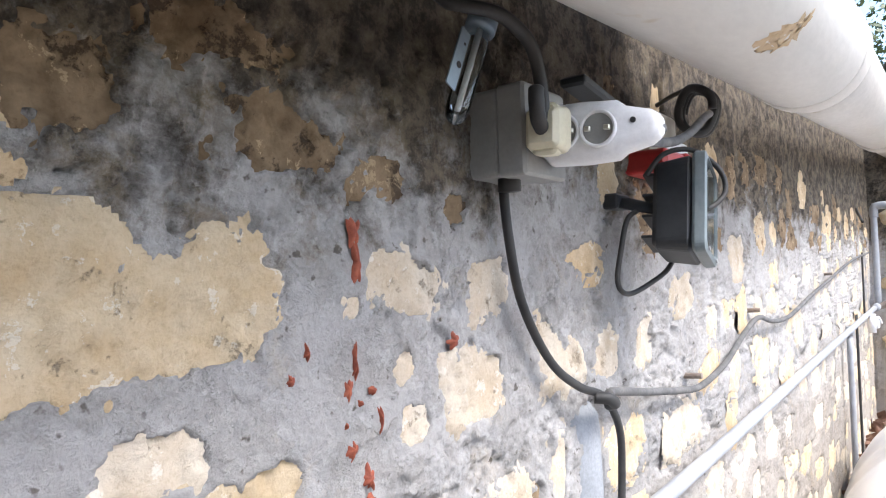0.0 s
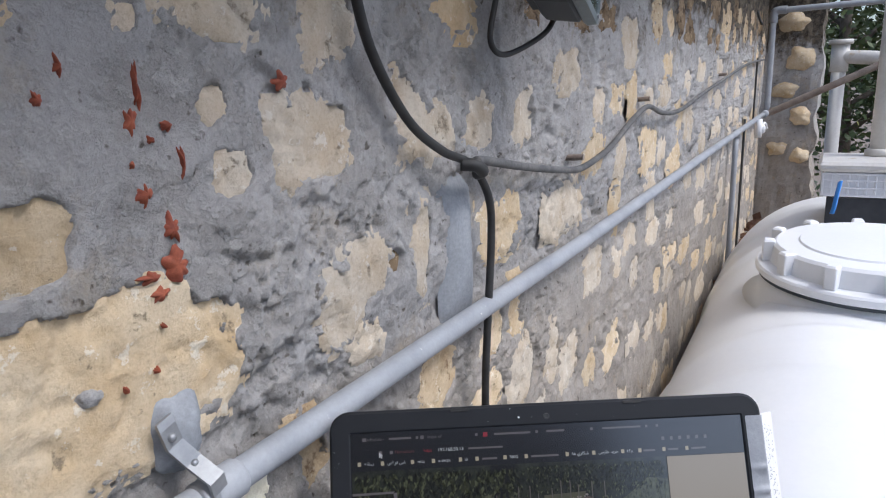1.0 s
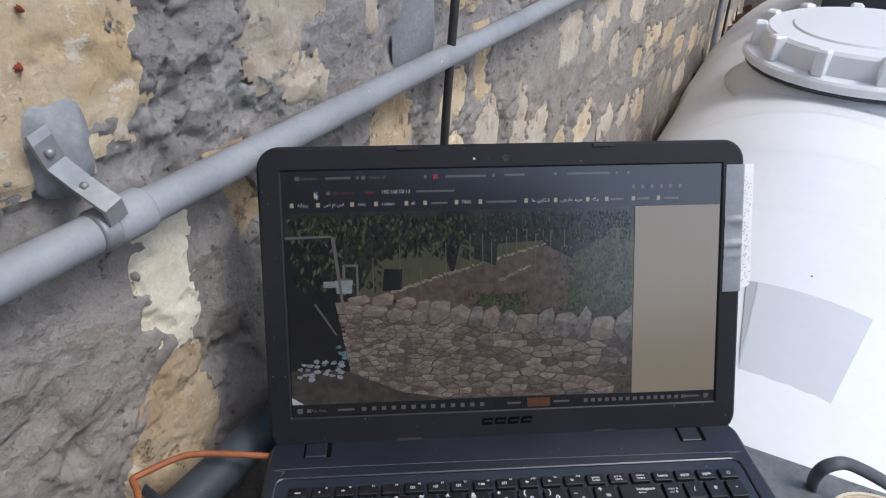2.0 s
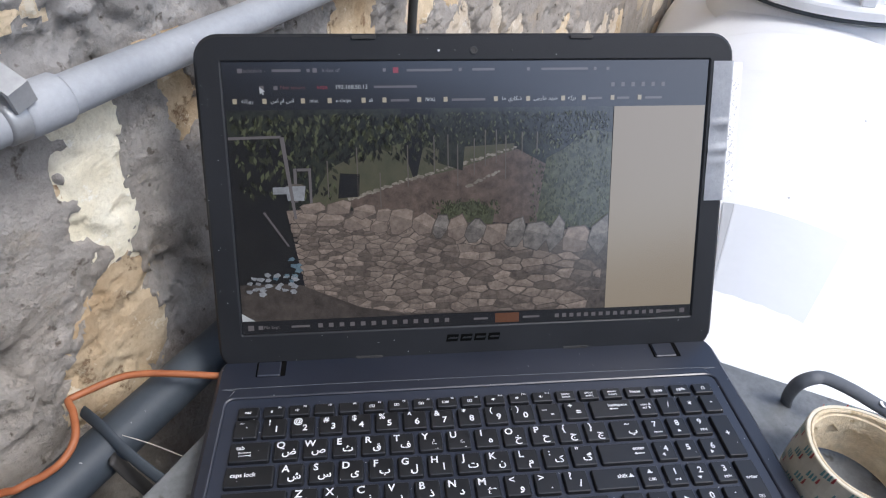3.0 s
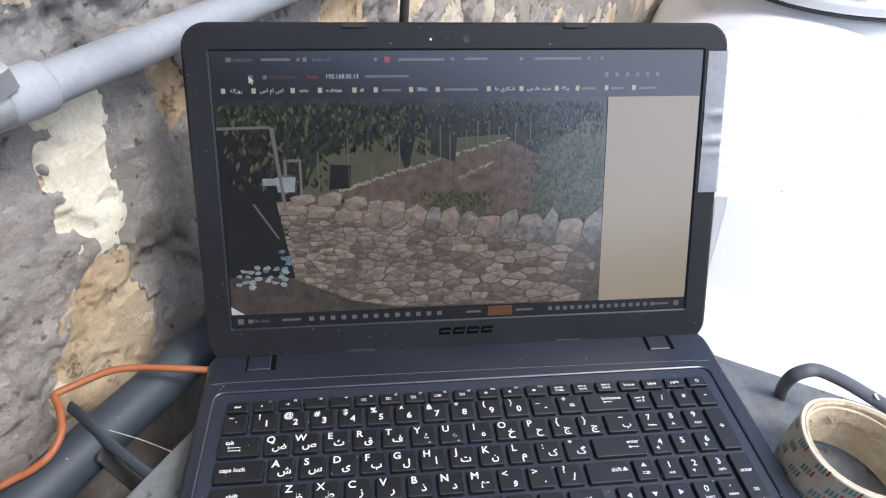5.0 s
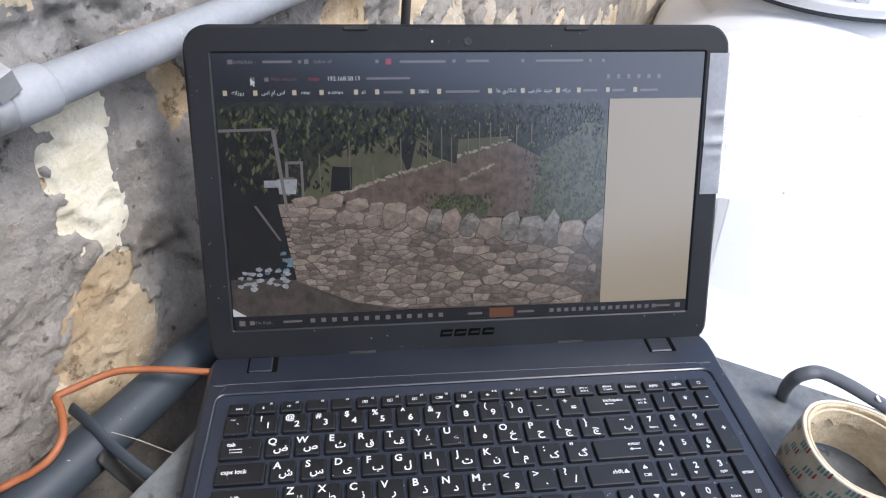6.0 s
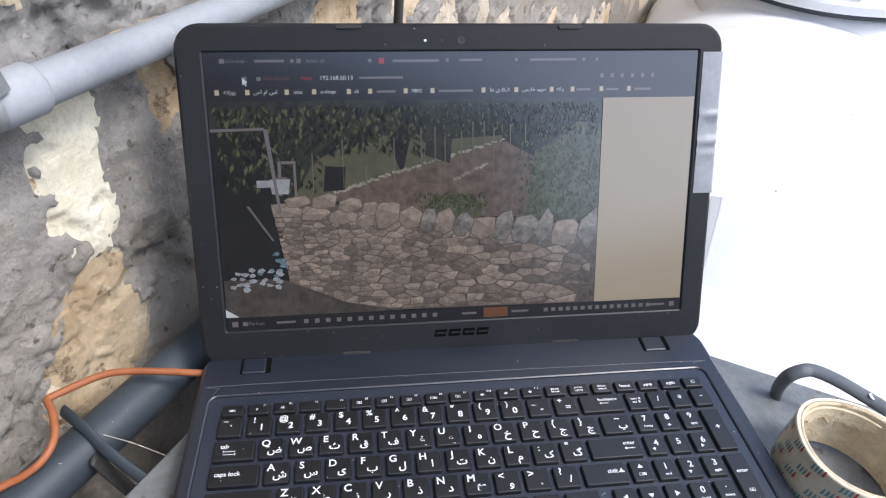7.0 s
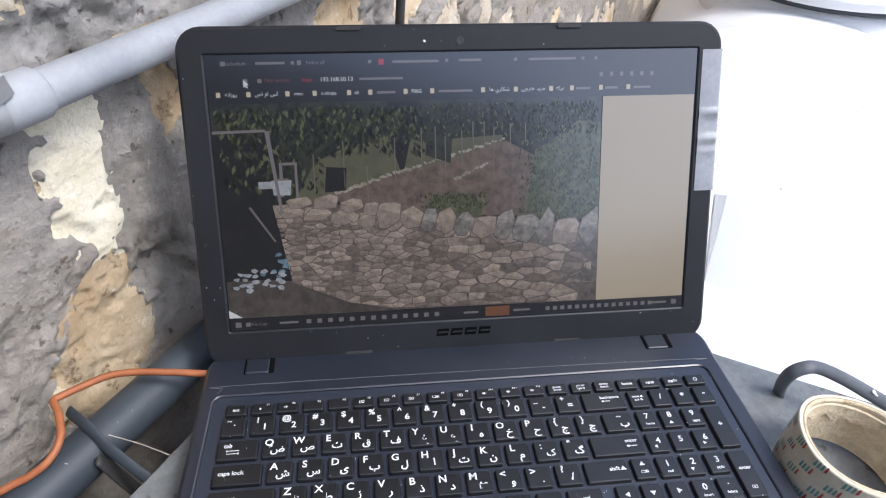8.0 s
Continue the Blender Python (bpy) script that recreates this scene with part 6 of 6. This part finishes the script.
bars("task_icon", [(-0.168, 0.0331, 0.0042, 0.004), (-0.1605, 0.0331, 0.0034, 0.003)] + [(-0.117 + 0.0079 * k, 0.0332, 0.0034, 0.0032) for k in range(13)] + [(0.063 + 0.0058 * k, 0.033, 0.0032, 0.003) for k in range(15)] + [(0.163, 0.033, 0.004, 0.0038)], 17, G_DIM)
bars("task_word", [(-0.1365, 0.0331, 0.0135, 0.0016), (0.0, 0.0331, 0.011, 0.0016), (0.038, 0.033, 0.013, 0.0016), (0.145, 0.033, 0.014, 0.0016)], 17, G_DIM)
bars("task_open", [(0.0165, 0.0331, 0.0185, 0.0075)], 16, G_ORANGE)
patch("mouse_arrow", [(-0.1478, 0.2062), (-0.1478, 0.2012), (-0.1466, 0.2022), (-0.1458, 0.2006), (-0.1450, 0.201), (-0.1458, 0.2026), (-0.1442, 0.2028)], 18, G_TEXT)


# ---- tape and paper on the lid ----
def lid_tape():
    ob = thing("repair_tape", FRONT @ Matrix.Translation((0.1825, 0.17, 0.0005)), "crinkled grey tape stuck along the laptop lid's edge", "tape")
    rows = []
    for k in range(53):
        y = 0.1195 + 0.102 * k / 52
        fold = 0.0
        for c, a in ((0.176, 0.0022), (0.157, 0.003), (0.148, 0.0014)):
            d = (y - c) / 0.0028
            fold += a * math.exp(-d * d)
        rows.append([(0.1757 + 0.0135 * i / 8, y + (0.0012 * i / 8 if fold > 0.0004 else 0), 0.0004 + fold * (0.25 + 0.9 * (i / 8)) + 0.0002 * noise.noise(Vector((i * 0.8, y * 260, 3)))) for i in range(9)]
                    + [(0.1906, y, 0.0002), (0.1909, y, -0.004), (0.1906, y, -0.0089)])
    part("strip", loft(rows, False, False, False), M_TAPE_GREY, ob, m=FRONT, smooth=True)
    p = thing("paper_label", FRONT @ Matrix.Translation((0.192, 0.12, -0.012)), "white paper label with handwriting, stuck behind the lid", "label")
    def flap(u, y):
        return Vector((0.186 + 0.028 * u, y, -0.0092 - 0.020 * u ** 1.3))
    loops = [[flap(i / 6, y) for i in range(7)] + [flap(i / 6, y) + Vector((0, 0, -0.0004)) for i in range(6, -1, -1)] for y in (0.1185, 0.15, 0.19, 0.2215)]
    part("sheet", loft(loops), M_PAPER, p, m=FRONT)
    bm = bmesh.new()
    rnd = random.Random(2)
    for k in range(60):
        y = 0.123 + 0.0015 * k
        u = 0.45 + 0.4 * rnd.random()
        a, b = flap(u, y), flap(min(0.97, u + rnd.uniform(0.03, 0.12)), y + rnd.uniform(-0.0016, 0.0022))
        w = Vector((0, 0.0005, 0.0))
        up = Vector((0.0002, 0, 0.0005))
        bm.faces.new([bm.verts.new(q + up) for q in (a - w, b - w, b + w, a + w)])
    part("ink_strokes", bm, M_INK, p, "illegible strokes", m=FRONT)


lid_tape()


# ---- trees behind the tank ----
def leafy_tree(m, height, spread, leaves, seed):
    rnd = random.Random(seed)
    ob = thing("tree", m, "dense green fruit tree behind the end of the wall", "tree", "trees past the tank")
    limbs = []
    bm = tube([(0, 0, 0), (0.05, 0.02, height * 0.3), (0.0, 0.08, height * 0.6), (0.06, 0.0, height * 0.95)], lambda t: 0.09 * (1 - 0.8 * t), 10)
    for k in range(9):
        a, z = 2 * math.pi * k / 9 + rnd.random(), height * rnd.uniform(0.22, 0.75)
        d = Vector((math.cos(a), math.sin(a), 0.45)) * spread * rnd.uniform(0.6, 0.95)
        p = Vector((0.03, 0.03, z))
        limbs.append((p, p + d))
        tube([p, p + d * 0.5 + Vector((0, 0, 0.08)), p + d], lambda t: 0.035 * (1 - 0.8 * t), 6, 4, bm=bm)
    part("trunk", bm, M_BARK, ob, m=m, smooth=True)
    verts, faces = [], []
    for k in range(leaves):
        if rnd.random() < 0.72:
            p, q = limbs[rnd.randrange(len(limbs))]
            c = p.lerp(q, rnd.uniform(0.25, 1.1)) + Vector([rnd.gauss(0, 0.2 * spread) for _ in range(3)])
        else:
            c = Vector((rnd.gauss(0, 0.4 * spread), rnd.gauss(0, 0.4 * spread), rnd.uniform(0.02, 1.1) * height))
        t = Matrix.Translation(c) @ Euler((rnd.uniform(-1.2, 1.2), rnd.uniform(-1.2, 1.2), rnd.uniform(0, 6.28))).to_matrix().to_4x4()
        l = rnd.uniform(0.045, 0.085)
        i = len(verts)
        verts += [t @ Vector(v) for v in ((0, 0, 0), (l * 0.28, l * 0.5, -l * 0.1), (0, l, -l * 0.2), (-l * 0.28, l * 0.5, -l * 0.1))]
        faces.append((i, i + 1, i + 2, i + 3))
    me = bpy.data.meshes.new("crown")
    me.from_pydata(verts, [], faces)
    me.materials.append(M_LEAF)
    crown = new("crown", me)
    crown.parent = ob
    return ob


for k, (s, n, h, w) in enumerate(((6.4, 0.5, 3.4, 1.0), (6.9, 1.7, 3.6, 1.2), (7.9, 0.9, 4.4, 1.4), (6.6, 3.0, 3.2, 1.1), (8.4, 2.6, 4.0, 1.4), (7.0, -0.2, 5.0, 1.3))):
    leafy_tree(WALL @ Matrix.Translation(at(s, n, GROUND)), h, w, 5200, 20 + k)


# ---- red paint, smooth cement and stones of the wall ----
def blob(s, z, w, h, seed, lift, rings, seg, square=2.6, ragged=0.16, edge=-0.009, grain=0.0026):
    """An irregular face that lies on the wall's coarse form."""
    off = Vector((seed * 3.7, seed * 1.3, 0))
    loops = []
    for q in range(rings + 1):
        f = (1 - q / (rings + 0.6))
        row = []
        for k in range(seg):
            a = 2 * math.pi * k / seg
            ca, sa = math.cos(a), math.sin(a)
            r = (abs(ca) ** square + abs(sa) ** square) ** (-1 / square)
            jag = 1 + ragged * noise.noise(off + Vector((ca * 1.6, sa * 1.6, 0))) * 1.6 + ragged * 0.3 * noise.noise(off + Vector((ca * 4, sa * 4, 2))) + ragged * 0.14 * noise.noise(off + Vector((ca * 13, sa * 13, 5)))
            x, y = s + w * r * ca * f * jag, z + h * r * sa * f * jag
            rise = lift + 0.0035 - (lift + 0.0035 - edge) * f ** 2.2 + grain * noise.fractal(Vector((x, 9, y)) * 34, 0.7, 2.1, 4)
            row.append((x, -(coarse(x, y) + rise), y))
        loops.append(row)
    return loft(loops, False, True)


def wall_piece(name, bm, material):
    finish(bm, True)
    me = bpy.data.meshes.new(name)
    bm.to_mesh(me)
    bm.free()
    me.materials.append(material)
    ob = new(name, me)
    ob.parent = wall
    return ob


def bare_stone(k):
    """A stone's face with its own chips and hollows, running on under the mortar round it."""
    material, lobes, square, ragged, deep, step = STONES[k]
    s0, s1 = min(a - w for a, b, w, h in lobes) - 0.02, max(a + w for a, b, w, h in lobes) + 0.02
    z0, z1 = min(b - h for a, b, w, h in lobes) - 0.02, max(b + h for a, b, w, h in lobes) + 0.02
    ni, nj = max(4, int((s1 - s0) / step)), max(4, int((z1 - z0) / step))
    verts, spot, faces = [], {}, []
    tilt = Vector((noise.noise(Vector((k * 1.7, 1, 2))), noise.noise(Vector((k * 1.7, 7, 2)))))
    mid_s, mid_z = (s0 + s1) / 2, (z0 + z1) / 2
    for i in range(ni + 1):
        for j in range(nj + 1):
            s, z = s0 + (s1 - s0) * i / ni, z0 + (z1 - z0) * j / nj
            d = inside(k, s, z)
            if d < -0.012 - step:
                continue
            p = Vector((s, 1.9 + k, z))
            v = noise.fractal(p * 16, 0.6, 2.2, 5)
            chip = noise.fractal(p * 36 + Vector((0, 3, 0)), 0.7, 2.2, 4) - 0.12
            rise = -deep + 0.0022 * v - 0.0035 * min(1.0, max(0.0, chip / 0.06)) + 0.03 * (tilt.x * (s - mid_s) + tilt.y * (z - mid_z))
            rise -= 0.35 * max(0.0, -d - 0.002)
            spot[i, j] = len(verts)
            verts.append((s, -(coarse(s, z) + rise), z))
    for i in range(ni):
        for j in range(nj):
            q = [spot.get(c) for c in ((i, j), (i + 1, j), (i + 1, j + 1), (i, j + 1))]
            if None not in q:
                faces.append(q)
    me = bpy.data.meshes.new("stone")
    me.from_pydata(verts, [], faces)
    me.materials.append(material)
    me.shade_smooth()
    ob = new("stone", me)
    ob.parent = wall


for k in range(len(STONES)):
    bare_stone(k)

TURN_CORNER = Matrix(((0, 1, 0, 4.535), (-1, 0, 0, 0), (0, 0, 1, 0), (0, 0, 0, 1)))
for k, (n, z, w, h) in enumerate(((0.2, 1.2, 0.075, 0.07), (0.12, 1.02, 0.07, 0.05), (0.22, 0.86, 0.06, 0.06), (0.1, 0.66, 0.06, 0.045), (0.23, 0.62, 0.05, 0.05), (0.14, 1.42, 0.08, 0.06))):
    b = blob(n, z, w, h, 200 + k, 0.02, 3, 24, 2.6, 0.25, -0.01, 0.005)
    b.transform(TURN_CORNER)
    ob = wall_piece("stone", b, M_STONE)
    ob.parent = wall_end

wall_piece("cement_smear", blob(0.545, 0.885, 0.048, 0.105, 91, 0.003, 6, 48, 8.0, 0.05, -0.014, 0.0006), M_SMEAR)
wall_piece("cement_smear", blob(0.095, 0.847, 0.021, 0.031, 92, 0.008, 6, 44, 3.0, 0.14, -0.004, 0.0006), M_SMEAR)


def paint(s, z, w, h, seed):
    wall_piece("paint_splash", blob(s, z, w * 0.85, h, seed, -0.0016, 4, 30, 2.0, 0.6, -0.003, 0.0022), M_RED)


for k, (s, z, w, h) in enumerate(((0.101, 1.202, 0.0075, 0.012), (0.103, 1.176, 0.006, 0.018), (0.097, 1.098, 0.003, 0.016), (0.09, 1.074, 0.006, 0.011), (0.095, 1.025, 0.007, 0.008), (0.112, 0.998, 0.007, 0.009),
                                  (0.112, 0.971, 0.011, 0.010), (0.092, 0.966, 0.010, 0.004), (0.098, 0.953, 0.008, 0.006), (0.235, 1.098, 0.010, 0.008), (0.032, 1.089, 0.004, 0.005), (0.118, 1.069, 0.005, 0.004), (0.126, 1.042, 0.0025, 0.012), (0.048, 1.108, 0.003, 0.006),
                                  (0.105, 1.06, 0.003, 0.003), (0.088, 1.045, 0.0025, 0.003), (0.06, 0.895, 0.002, 0.003), (0.085, 0.90, 0.0025, 0.0025), (0.095, 0.93, 0.002, 0.002))):
    paint(s, z, w, h, 120 + k)
